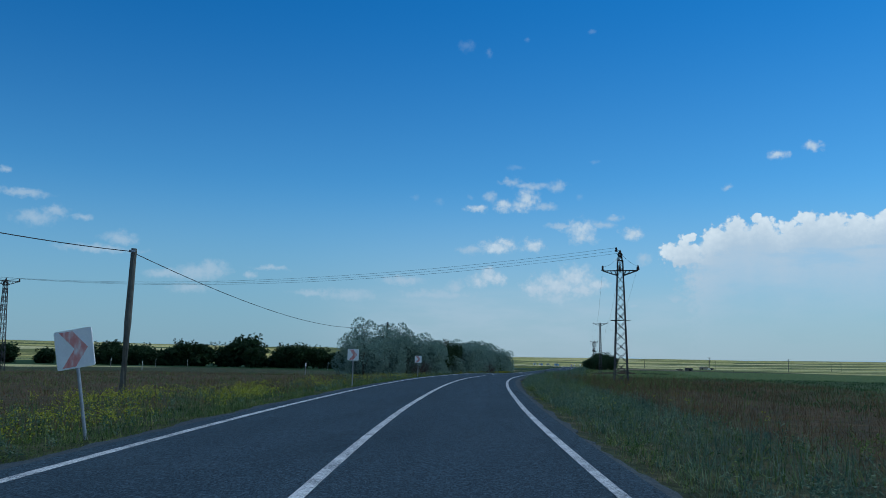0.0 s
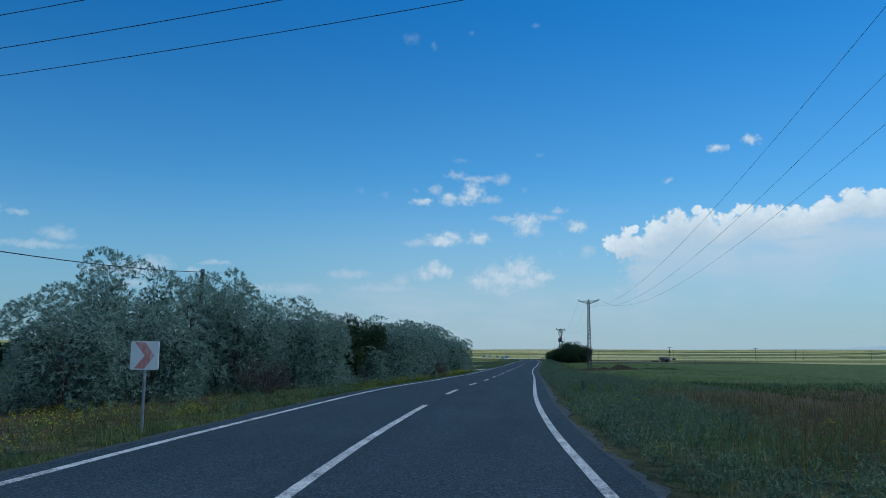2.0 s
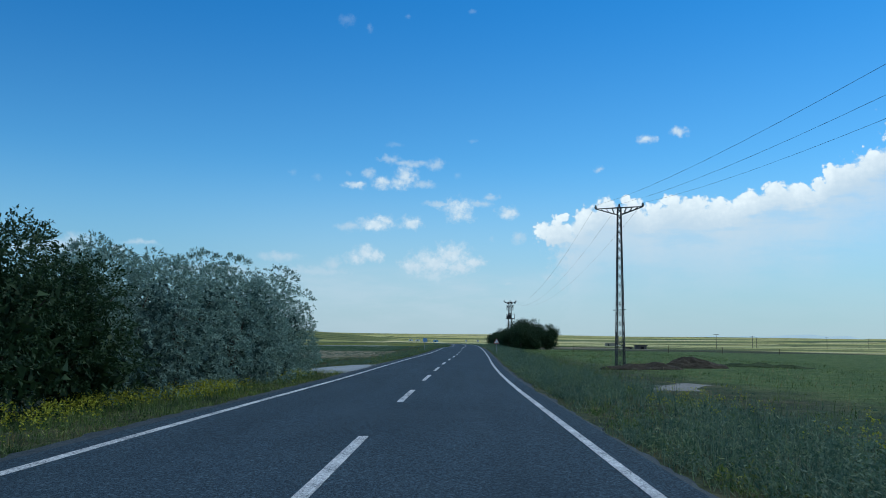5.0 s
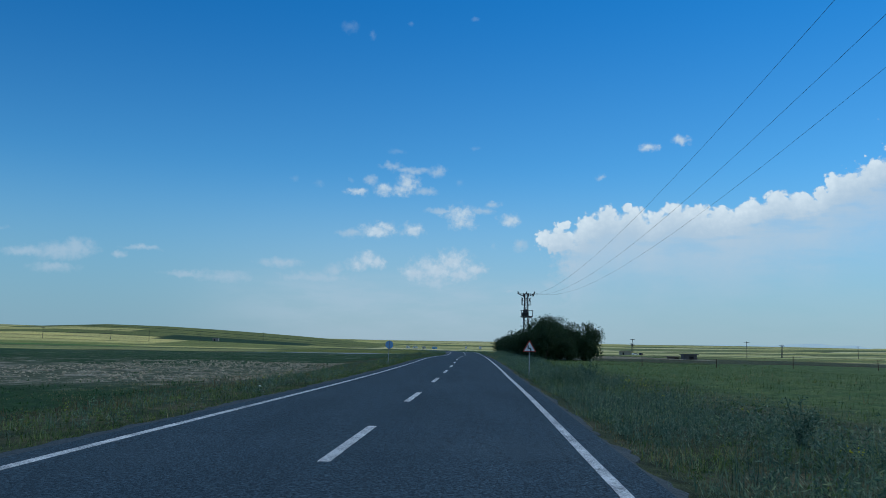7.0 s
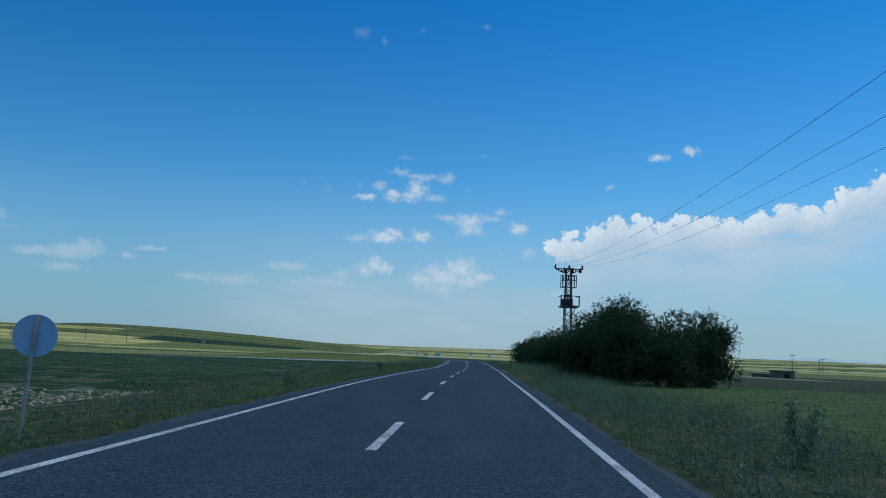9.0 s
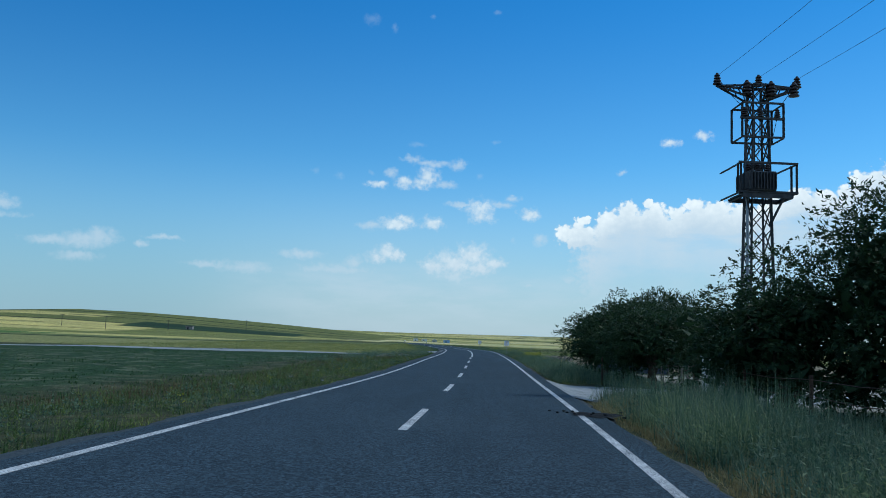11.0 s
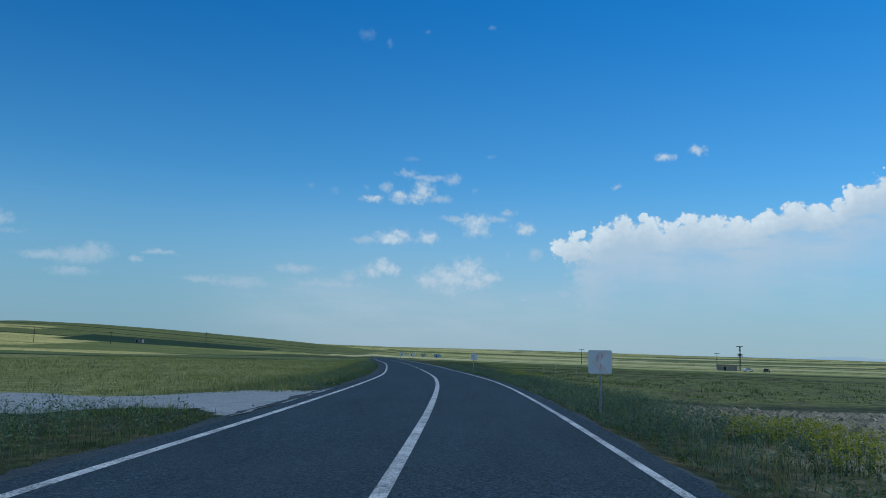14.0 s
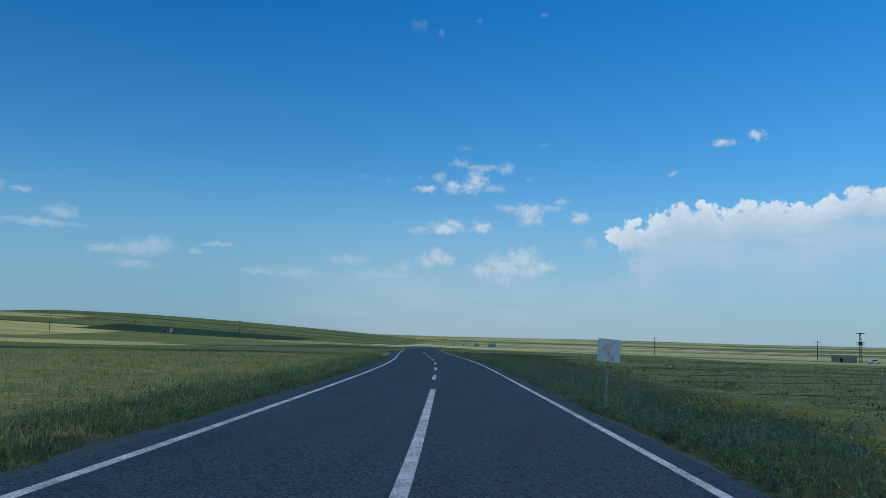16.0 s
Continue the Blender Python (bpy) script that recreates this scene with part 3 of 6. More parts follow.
def add_bar(bm, a, b, w):
    """An angle bar between two points: two thin flanges at a right angle."""
    a, b = Vector(a), Vector(b)
    turn = (b - a).to_track_quat("Z", "Y").to_matrix().to_4x4()
    m = Matrix.Translation(a) @ turn
    d = (b - a).length
    t = w * 0.22
    add_box(bm, (-w / 2, -w / 2, 0), (w / 2, -w / 2 + t, d), 0, m)
    add_box(bm, (-w / 2, -w / 2 + t, 0), (-w / 2 + t, w / 2, d), 0, m)


def bar(a, b, w):
    bm = bmesh.new()
    add_bar(bm, a, b, w)
    return bm


def add_tube(bm, points, radii, sides=8, cap=True):
    rings = []
    pts = [Vector(p) for p in points]
    for i, p in enumerate(pts):
        d = (pts[min(i + 1, len(pts) - 1)] - pts[max(i - 1, 0)]).normalized()
        q = d.to_track_quat("Z", "Y")
        r = radii[i] if hasattr(radii, "__len__") else radii
        rings.append([bm.verts.new(p + q @ Vector((r * math.cos(k * math.tau / sides), r * math.sin(k * math.tau / sides), 0))) for k in range(sides)])
    for a, b in zip(rings, rings[1:]):
        for k in range(sides):
            bm.faces.new((a[k], a[(k + 1) % sides], b[(k + 1) % sides], b[k]))
    if cap:
        bm.faces.new(rings[0][::-1])
        bm.faces.new(rings[-1])


def tube(points, radii, sides=8, cap=True):
    bm = bmesh.new()
    add_tube(bm, points, radii, sides, cap)
    return bm


def prism(outline, y0, y1):
    """A plate with the outline in x and z, from y0 (front) to y1 (back)."""
    bm = bmesh.new()
    a = [bm.verts.new((x, y0, z)) for x, z in outline]
    b = [bm.verts.new((x, y1, z)) for x, z in outline]
    bm.faces.new(a)
    bm.faces.new(b[::-1])
    for i in range(len(a)):
        j = (i + 1) % len(a)
        bm.faces.new((a[i], b[i], b[j], a[j]))
    bmesh.ops.recalc_face_normals(bm, faces=bm.faces)
    return bm


def rounded(corners, r, steps=5):
    """An outline with rounded corners."""
    out, n = [], len(corners)
    for i in range(n):
        p, a, b = Vector(corners[i]), Vector(corners[i - 1]), Vector(corners[(i + 1) % n])
        u, v = (a - p).normalized(), (b - p).normalized()
        d = r / math.tan(u.angle(v) / 2)
        s, e = p + u * d, p + v * d
        c = p + (u + v).normalized() * (r / math.sin(u.angle(v) / 2))
        for k in range(steps + 1):
            w = s.lerp(e, k / steps)
            out.append(tuple(c + (w - c).normalized() * r))
    return out


# ---- the lie of the land ----
ROAD_Y = np.arange(-16.35, 573.0, 16.35)
ROAD_X = np.array([1.32, -1.26, -3.35, -4.86, -6.19, -7.01, -7.29, -6.89, -6.41, -5.96, -5.61, -5.26, -4.83, -4.28, -3.59, -2.78, -2.11, -1.44,
                   -0.85, -0.32, 0.25, 0.98, 1.71, 2.33, 2.82, 3.22, 3.64, 3.92, 4.01, 3.80, 3.10, 1.97, 0.77, -0.48, -1.96, -3.72, -5.74])
ROAD_Z = np.array([-0.26, -0.13, 0.0, 0.09, 0.14, 0.19, 0.16, 0.23, 0.04, -0.02, -0.20, -0.22, -0.31, -0.27, -0.21, -0.17, -0.14, -0.04,
                   0.05, 0.18, 0.19, 0.18, 0.13, 0.05, 0.12, 0.23, 0.26, 0.32, 0.40, 0.44, 0.39, 0.39, 0.39, 0.43, 0.48, 0.52, 0.57])
ROAD_Y = np.r_[-400.0, -60.0, ROAD_Y, 640.0, 760.0, 1000.0, 5000.0]
ROAD_X = np.r_[56.0, 8.3, ROAD_X, -13.0, -24.5, -46.0, -300.0]
ROAD_Z = np.r_[-0.3, -0.3, ROAD_Z, 0.70, 0.55, 0.0, 0.0]


def smooth_of(values, y):
    return sum(np.interp(y + d, ROAD_Y, values) for d in (-9, -6, -3, 0, 3, 6, 9)) / 7


def road_x(y):
    return smooth_of(ROAD_X, np.asarray(y, float))


def road_z(y):
    return smooth_of(ROAD_Z, np.asarray(y, float))


def ease(v, lo, hi):
    k = np.clip((v - lo) / (hi - lo), 0, 1)
    return k * k * (3 - 2 * k)


def land(x, y):
    """The height of the ground."""
    x, y = np.asarray(x, float), np.asarray(y, float)
    u = x - road_x(y)
    a = np.abs(u)
    side = np.where(u < 0, -0.62, -0.12) * ease(a, 4.8, 14.0) - 0.17 * ease(a, 3.55, 4.35)
    side = side + np.where(u < 0, 0.35, 0.0) * ease(-y, -190, -90) * ease(a, 6, 12)
    z = road_z(y) * (1 - ease(a, 20, 90)) - 0.03 + side
    z = z + 0.10 * np.sin(x * 0.21 + 1.3) * np.sin(y * 0.17) * ease(a, 6, 14)
    r = np.hypot(x, y - 300)
    az = np.degrees(np.arctan2(x, y - 300))
    rise = 0.0094 + 0.0075 * ease(-az, 8, 26)
    z = z + rise * r * ease(r, 560, 2100)
    z = z + 19.0 * np.exp(-((x + 370) / 175) ** 2 - ((y - 1190) / 230) ** 2)
    z = z + 7.5 * np.exp(-((x + 170) / 130) ** 2 - ((y - 1260) / 220) ** 2)
    z = z + 3.0 * np.sin(x * 0.0031 + 0.7) * np.sin(y * 0.0027) * ease(r, 900, 2200)
    return z


def build_ground():
    us = np.array([0, 2.2, 3.4, 3.8, 4.1, 4.5, 5.0, 5.6, 6.2, 7, 8.2, 9.6, 11.2, 13, 15.5, 19, 24, 30, 38, 48, 60, 75, 95, 120, 150, 190, 240, 300, 370, 450,
                   540, 650, 780, 950, 1200, 1500, 1900, 2400, 3000, 3700, 4400])
    us = np.r_[-us[:0:-1], us]
    ys = np.r_[np.linspace(-2500, -160, 10), np.arange(-120, -20, 10.0), np.arange(-20, 600, 2.5), np.arange(600, 800, 10.0),
               np.arange(800, 1600, 25.0), np.linspace(1600, 2600, 25), np.linspace(2700, 4900, 18)]
    uu, yy = np.meshgrid(us, ys)
    xx = road_x(yy) * (1 - ease(np.abs(uu), 60, 400)) + uu
    v = np.stack([xx, yy, land(xx, yy)], -1).reshape(-1, 3)
    w = len(us)
    i = (np.arange(len(ys) - 1)[:, None] * w + np.arange(w - 1)[None]).ravel()
    me = bpy.data.meshes.new("ground")
    me.from_pydata(v.tolist(), [], np.stack([i, i + 1, i + w + 1, i + w], 1).tolist())
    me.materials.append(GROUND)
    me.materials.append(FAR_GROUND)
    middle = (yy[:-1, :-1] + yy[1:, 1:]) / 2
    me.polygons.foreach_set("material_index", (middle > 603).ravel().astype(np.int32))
    me.shade_smooth()
    tagged(new("ground", me), "rolling farmland with grass, crops and bare soil", "ground", kind="structure")


def strip(u0, u1, y0, y1, step, lift, ragged=0.0, seed=0):
    """A band along the road between two offsets from its middle, as vertices and faces; ragged: how far its outer edge wanders."""
    ys = np.arange(y0, y1 + step * 0.5, step)
    dx = np.gradient(road_x(ys), ys)
    n = np.stack([np.ones_like(dx), -dx], -1) / np.hypot(1, dx)[:, None]
    rnd = np.random.RandomState(seed)
    off = np.convolve(rnd.uniform(-1, 1, len(ys) + 4), np.ones(5) / 5, "valid") * 1.6 + rnd.uniform(-0.35, 0.35, len(ys))
    rows = []
    for k, u in enumerate((u0, u1)):
        uu = u + (off * ragged if k == (1 if abs(u1) > abs(u0) else 0) else 0)
        x, y = road_x(ys) + n[:, 0] * uu, ys + n[:, 1] * uu
        rows.append(np.stack([x, y, road_z(y) + lift + 0 * x], -1))
    return rows


def band(name, u0, u1, y0, y1, step, lift, mat, label, category, ragged=0.0, seed=0, drop=0.0, group=""):
    a, b = strip(u0, u1, y0, y1, step, lift, ragged, seed)
    if abs(u1) > abs(u0):
        b[:, 2] -= drop
    else:
        a[:, 2] -= drop
    n = len(a)
    skirt = np.array([0, 0, 0.05])
    v = np.concatenate([a, b, a - skirt, b - skirt])
    f = []
    for i in range(n - 1):
        f += [(i, n + i, n + i + 1, i + 1), (2 * n + i, i, i + 1, 2 * n + i + 1), (n + i, 3 * n + i, 3 * n + i + 1, n + i + 1)]
    f += [(0, 2 * n, 3 * n, n), (n - 1, 2 * n - 1, 4 * n - 1, 3 * n - 1)]
    return tagged(mesh_object(name, v, f, mat), label, category, group, "structure")


LANE, LINE = 3.27, 0.14
build_ground()
band("road", -3.72, 3.76, -300, 1000, 3.0, 0.0, ASPHALT, "worn dark grey asphalt country road", "road", 0.0)
for k, s in enumerate((-1, 1)):
    u = (3.70, 4.02) if s > 0 else (-4.36, -3.66)
    band("shoulder", *u, -60, 620, 0.35, -0.005, GRIT, "crumbling grit shoulder along the asphalt", "road edge", 0.14, 5 + k, 0.10)
    u = (LANE - LINE / 2, LANE + LINE / 2)
    u = u if s > 0 else (-u[1], -u[0])
    band("edge_line", *u, -60, 640, 2.0, 0.006, PAINT, "worn white painted edge line on asphalt", "road marking")
band("centre_line", -0.075, 0.075, -60, 84.0, 2.0, 0.006, PAINT, "worn solid white centre line on asphalt", "road marking")
band("centre_line", -0.02, 0.15, 406, 499, 1.0, 0.006, PAINT, "worn solid white centre line on asphalt", "road marking")
DASHES = [93.4, 105.9, 118.7, 131.0, 144.5, 156.3, 169.9, 182.5, 193.9, 205.0, 216.7, 228.3, 240.9, 253.4, 265.3, 277.6, 290.0, 302.4, 314.7, 327.0,
          340.0, 352.4, 363.9, 376.0, 388.0, 400.6, 509.0, 521.3, 533.6, 546.0, 558.3, 570.6, 583.0, 595.3]
for y in DASHES:
    half = 2.85 if 125 < y < 200 else 2.45
    band("centre_dash", -0.075, 0.075, y - half, y + half, 0.95, 0.006, PAINT, "worn white painted centre dash on asphalt", "road marking", group="centre line dashes")


def patch(name, outline, lift, mat, label, category, seed=0, cells=26):
    """A sheet on the ground inside a polygon, with a slightly uneven edge."""
    o = np.array(outline, float)
    bm = bmesh.new()
    rnd = random.Random(seed)
    ring = []
    for i in range(len(o)):
        a, b = o[i], o[(i + 1) % len(o)]
        n = max(2, int(np.hypot(*(b - a)) / 0.8))
        for k in range(n):
            p = a + (b - a) * k / n
            ring.append((p[0] + rnd.uniform(-0.16, 0.16), p[1] + rnd.uniform(-0.16, 0.16)))
    vs = [bm.verts.new((x, y, 0)) for x, y in ring]
    bm.faces.new(vs)
    bmesh.ops.triangulate(bm, faces=bm.faces)
    for _ in range(6):
        long = [e for e in bm.edges if e.calc_length() > 0.9]
        if long:
            bmesh.ops.subdivide_edges(bm, edges=long, cuts=1)
            bmesh.ops.triangulate(bm, faces=bm.faces)
    for v in bm.verts:
        u = abs(v.co.x - float(road_x(v.co.y)))
        on_road = float(road_z(v.co.y)) - 0.008
        k = float(ease(u, 3.7, 4.6))
        v.co.z = on_road * (1 - k) + (float(land(v.co.x, v.co.y)) + lift) * k - (0.14 if v.is_boundary and u > 4.3 else 0.0)
    bmesh.ops.recalc_face_normals(bm, faces=bm.faces)
    return tagged(part(name, bm, mat), label, category, kind="structure")


patch("gravel_track", [(0.1, 430.8), (0.25, 445.6), (-1.2, 444.4), (-4.5, 445.6), (-9.5, 450.0), (-13.6, 451.6), (-18, 450.0), (-27, 446), (-60, 436), (-60, 427), (-24.2, 436.6), (-16.7, 435.2), (-11.3, 435.5), (-8.3, 437.4), (-5.9, 438.4), (-2.4, 435.4)], 0.03, GRAVEL,
      "pale gravel farm track joining the road", "track", 3)
patch("gravel_driveway", [(5.3, 349.3), (6.7, 352.9), (7.8, 354.6), (10.7, 356.6), (13, 357), (20, 357), (20, 362), (12.5, 361.5), (11, 361.8), (8.6, 361.8), (6.4, 362.2), (5.6, 362.6)], 0.02, GRAVEL, "pale gravel driveway to a farm yard", "driveway", 4)
patch("gravel_lay_by", [(-8.5, 190), (-8.0, 207), (-10.5, 206), (-13, 203), (-22, 200), (-22, 196), (-12, 193)], 0.03, GRAVEL, "pale gravel field entrance beside the road", "track", 6)
patch("bare_earth_patch", [(4.2, 179.3), (6.4, 180.6), (8.6, 186.0), (7.6, 188.5), (5.2, 185), (3.9, 181.8)], 0.02, PALE_EARTH, "bare pale earth patch in the grass", "ground", 8)


def broken_edge(u0, u1, y0, y1, seed):
    """A broken spot across the edge line: a ragged dark hollow with loose lumps of asphalt."""
    rnd = random.Random(seed)
    t = thing("broken_asphalt", Matrix(), "dark broken hollow and loose lumps at the asphalt edge", "road damage")
    n = 26
    bm = bmesh.new()
    mid = bm.verts.new(((u0 + u1) / 2 + float(road_x(y0)), (y0 + y1) / 2, float(road_z(y0)) + 0.011))
    ring = []
    for k in range(n):
        a, r = k * math.tau / n, rnd.uniform(0.55, 1.0)
        x, y = (u0 + u1) / 2 + float(road_x(y0)) + math.cos(a) * r * (u1 - u0) / 2, (y0 + y1) / 2 + math.sin(a) * r * (y1 - y0) / 2
        ring.append(bm.verts.new((x, y, float(road_z(y)) + 0.010)))
    for k in range(n):
        bm.faces.new((mid, ring[k], ring[(k + 1) % n]))
    part("hollow", bm, BROKEN, t)
    for k in range(12):
        bm = bmesh.new()
        r = rnd.uniform(0.02, 0.05)
        bmesh.ops.create_icosphere(bm, subdivisions=1, radius=r)
        x, y = float(road_x(y0)) + rnd.uniform(u0 - 0.3, u1), rnd.uniform(y0, y1)
        for v in bm.verts:
            v.co = Vector((v.co.x * rnd.uniform(0.8, 1.3), v.co.y * rnd.uniform(0.8, 1.3), v.co.z * 0.6)) + Vector((x, y, float(road_z(y)) + 0.01 + r * 0.4))
        part("lump", bm, BROKEN, t)


BROKEN = plain("broken_black_asphalt", (0.006, 0.007, 0.009), (0.03, 0.033, 0.037), 9.0, 0.95, 0, 0.1, 0.9, 0.03)
broken_edge(2.95, 4.35, 341.4, 343.1, 5)


# ---- signs ----
def ground_at(x, y):
    return float(land(x, y))


def chevron_sign(x, y, top, size, face, flip, lean, label, film=None):
    """A square board with a chevron on a steel post; face: degrees by which it is turned; lean: degrees."""
    z = ground_at(x, y)
    t = thing("chevron_sign", pose(x, y, z, 0, lean, face), label, "road sign", "chevron signs")
    h = top - z
    s = size / 2
    board = part("board", prism(rounded([(-s, h - size), (s, h - size), (s, h), (-s, h)], 0.035), -0.012, 0.012), SIGN_WHITE, t, "white sheet-metal board")
    k = -1 if flip else 1
    c = h - s
    pts = [(-0.72 * s, 0.92 * s), (0.0, 0.92 * s), (0.72 * s, 0.0), (0.0, -0.92 * s), (-0.72 * s, -0.92 * s), (0.02 * s, 0.0)]
    part("chevron", prism([(k * px, c + pz) for px, pz in pts], -0.016, -0.0125), film or CHEVRON_RED, board, "worn faded red chevron")
    part("post", tube([(0, 0.05, -0.3), (0, 0.05, h - 0.12)], 0.032, 10), GALV, t, "galvanised steel post")
    for dz in (0.16, size - 0.14):
        part("clamp", box((-0.06, 0.012, h - dz - 0.02), (0.06, 0.09, h - dz + 0.02), 0.004), GALV, board)
    return t


chevron_sign(-8.30, 15.0, 1.79, 0.71, 4, False, -10.5, "leaning white board with faded red chevron on steel post")
chevron_sign(-10.85, 45.7, 1.93, 0.60, 6, False, 0.5, "white board with pale red chevron on steel post")
chevron_sign(-12.42, 76.4, 1.88, 0.60, 3, False, 0.5, "white board with pale red chevron before silver bushes")
chevron_sign(8.55, 436.2, 2.00, 0.62, -8, True, -1.0, "scratched white board, its red chevron almost gone", WORN_FILM)
chevron_sign(6.41, 495.3, 2.10, 0.62, -12, True, 4.0, "leaning white board with faded red chevron beside a crop field", WORN_FILM)


def bend_sign(x, y, top, side):
    z = ground_at(x, y)
    t = thing("warning_sign", pose(x, y, z, 0, 0, -3), "red-bordered triangular sign with black bend arrow on post", "road sign")
    h = side * 0.866
    c = top - z - h * 2 / 3
    tri = lambda k: [(-side / 2 * k, c - h / 3 * k), (side / 2 * k, c - h / 3 * k), (0, c + h * 2 / 3 * k)]
    border = part("border", prism(rounded(tri(1.0), 0.035), -0.012, 0.012), SIGN_RED, t, "red triangular border")
    part("panel", prism(rounded(tri(0.77), 0.012), -0.016, -0.0125), SIGN_WHITE, border, "white triangular panel")
    s = side * 1.3
    # a double bend, first to the left, as a stroke with an arrow head
    line = [(0.075, -0.20), (0.075, -0.06), (0.055, -0.025), (0.02, -0.02), (-0.035, -0.045), (-0.07, -0.035), (-0.075, 0.0), (-0.075, 0.14)]
    w = 0.032
    left, right = [], []
    for i, p in enumerate(line):
        a, b = Vector(line[max(i - 1, 0)]), Vector(line[min(i + 1, len(line) - 1)])
        d = (b - a).normalized()
        nrm = Vector((-d.y, d.x)) * w
        left.append((p[0] + nrm.x, p[1] + nrm.y))
        right.append((p[0] - nrm.x, p[1] - nrm.y))
    arrow = [(x0 * s, c + z0 * s) for x0, z0 in left + right[::-1]]
    part("bend_arrow", prism(arrow, -0.020, -0.0165), SIGN_BLACK, border, "black double-bend arrow")
    part("post", tube([(0, 0.05, -0.3), (0, 0.05, c + h * 0.3)], 0.03, 10), GALV, t, "steel post")
    return t


bend_sign(2.54, 249.5, 1.72, 0.72)


def round_sign(x, y, top, r):
    z = ground_at(x, y)
    t = thing("round_sign", pose(x, y, z, 0, 3, 14), "blue round sheet-metal sign, post across it", "road sign")
    c = top - z - r
    disc = part("disc", prism([(r * math.cos(a * math.tau / 40), c + r * math.sin(a * math.tau / 40)) for a in range(40)], 0.032, 0.05), SIGN_BLUE, t, "faded blue round disc")
    part("post", tube([(0, 0, -0.3), (0, 0, c + r * 0.95)], 0.03, 10), GALV, t, "steel post")
    part("clamp", box((-0.05, 0.012, c - 0.02), (0.05, 0.04, c + 0.02), 0.004), GALV, disc)


round_sign(-6.42, 276.4, 1.76, 0.33)


# ---- pylons, poles and cables ----
def insulator(parent, p, up=1, size=1.0):
    bm = bmesh.new()
    pts, rad = [], []
    for k in range(4):
        for dz, r in ((0.0, 0.05), (0.015, 0.12 - 0.012 * k), (0.045, 0.11 - 0.012 * k), (0.06, 0.05)):
            pts.append((0, 0, (k * 0.075 + dz) * size))
            rad.append(r * size)
    pts.append((0, 0, 0.33 * size))
    rad.append(0.03 * size)
    add_tube(bm, pts, rad, 10)
    ob = part("insulator", bm, CERAMIC, parent, "dark ribbed porcelain insulator")
    ob.location = p
    return ob


def lattice(t, height, base, top, levels, w=0.07):
    """Four tapered legs with crossed braces on every face, each a part."""
    def corner(k, z):
        h = (base + (top - base) * z / height) / 2
        return Vector((h * (1, -1, -1, 1)[k], h * (1, 1, -1, -1)[k], z))
    for k in range(4):
        part("leg", bar(corner(k, -0.4), corner(k, height), w), STEEL, t)
    zs = [height * (1 - (1 - i / levels) ** 1.12) for i in range(levels + 1)]
    for a, b in zip(zs, zs[1:]):
        for k in range(4):
            j = (k + 1) % 4
            part("brace", bar(corner(k, a), corner(j, b), w * 0.45), STEEL, t)
            part("brace", bar(corner(j, a), corner(k, b), w * 0.45), STEEL, t)
    for k in range(4):
        part("brace", bar(corner(k, height), corner((k + 1) % 4, height), w * 0.7), STEEL, t)
    return corner


def crossarm(t, z, half, rise, depth, w=0.06, along=Vector((1, 0, 0))):
    """A triangulated arm to both sides."""
    across = Vector((-along.y, along.x, 0))
    bm = bmesh.new()
    up = Vector((0, 0, 1))
    for s in (-1, 1):
        tip = along * half * s + up * z
        for d in (-1, 1):
            root = across * depth * d
            add_bar(bm, root + up * z, tip, w)
            add_bar(bm, root + up * (z - rise) + along * 0.2 * s, tip, w)
            for f in (0.3, 0.55, 0.78):
                hi = (root + up * z).lerp(tip, f)
                lo = (root + up * (z - rise) + along * 0.2 * s).lerp(tip, max(0, f - 0.2))
                add_bar(bm, lo, hi, w * 0.6)
        for f in (0.15, 0.4, 0.65, 0.85):
            add_bar(bm, (across * depth + up * z).lerp(tip, f), (across * -depth + up * z).lerp(tip, f), w * 0.6)
    return part("crossarm", bm, STEEL, t)


def pylon_base(x, y):
    return ground_at(x, y)


# branch pylon with a second arm on its top
ax, ay = 5.0, 74.25
az0 = pylon_base(ax, ay)
pylon_a = thing("lattice_pylon", pose(ax, ay, az0, 0, 0, -10), "tall dark steel lattice pylon with two crossarms", "pylon", "power line pylons")
lattice(pylon_a, 10.1 - az0, 1.16, 0.46, 13, 0.075)
crossarm(pylon_a, 9.25 - az0, 1.48, 0.42, 0.25, 0.07)
for dx in (-1.46, 0.0, 1.46):
    insulator(pylon_a, (dx, 0 if dx else -0.32, 9.27 - az0), 1, 1.3)
crossarm(pylon_a, 10.62 - az0, 1.75, 0.55, 0.2, 0.07, Vector((-0.07, 1, 0)).normalized())
for dy in (-1.72, 0.0, 1.75):
    insulator(pylon_a, (-0.12 if dy else 0.0, dy, 10.64 - az0), 1, 1.15)
part("climbing_guard", tube([(-0.75, -0.5, 5.2), (0.75, -0.5, 5.2), (0.75, 0.5, 5.25), (-0.75, 0.5, 5.2), (-0.75, -0.5, 5.2)], 0.03, 6), STEEL, pylon_a)

# slim carrying pylon
bx, by = 8.9, 209.5
bz0 = pylon_base(bx, by)
pylon_b = thing("lattice_pylon", pose(bx, by, bz0, 0, 0, -25), "slim dark steel lattice pylon with one crossarm", "pylon", "power line pylons")
lattice(pylon_b, 11.25 - bz0, 0.62, 0.26, 18, 0.065)
crossarm(pylon_b, 11.22 - bz0, 1.78, 0.5, 0.13, 0.06)
for dx in (-1.75, 0.0, 1.75):
    insulator(pylon_b, (dx, 0, 11.24 - bz0), 1, 0.85)
part("step_bracket", bar((-0.45, -0.2, 4.2), (0.5, -0.2, 4.25), 0.05), STEEL, pylon_b)

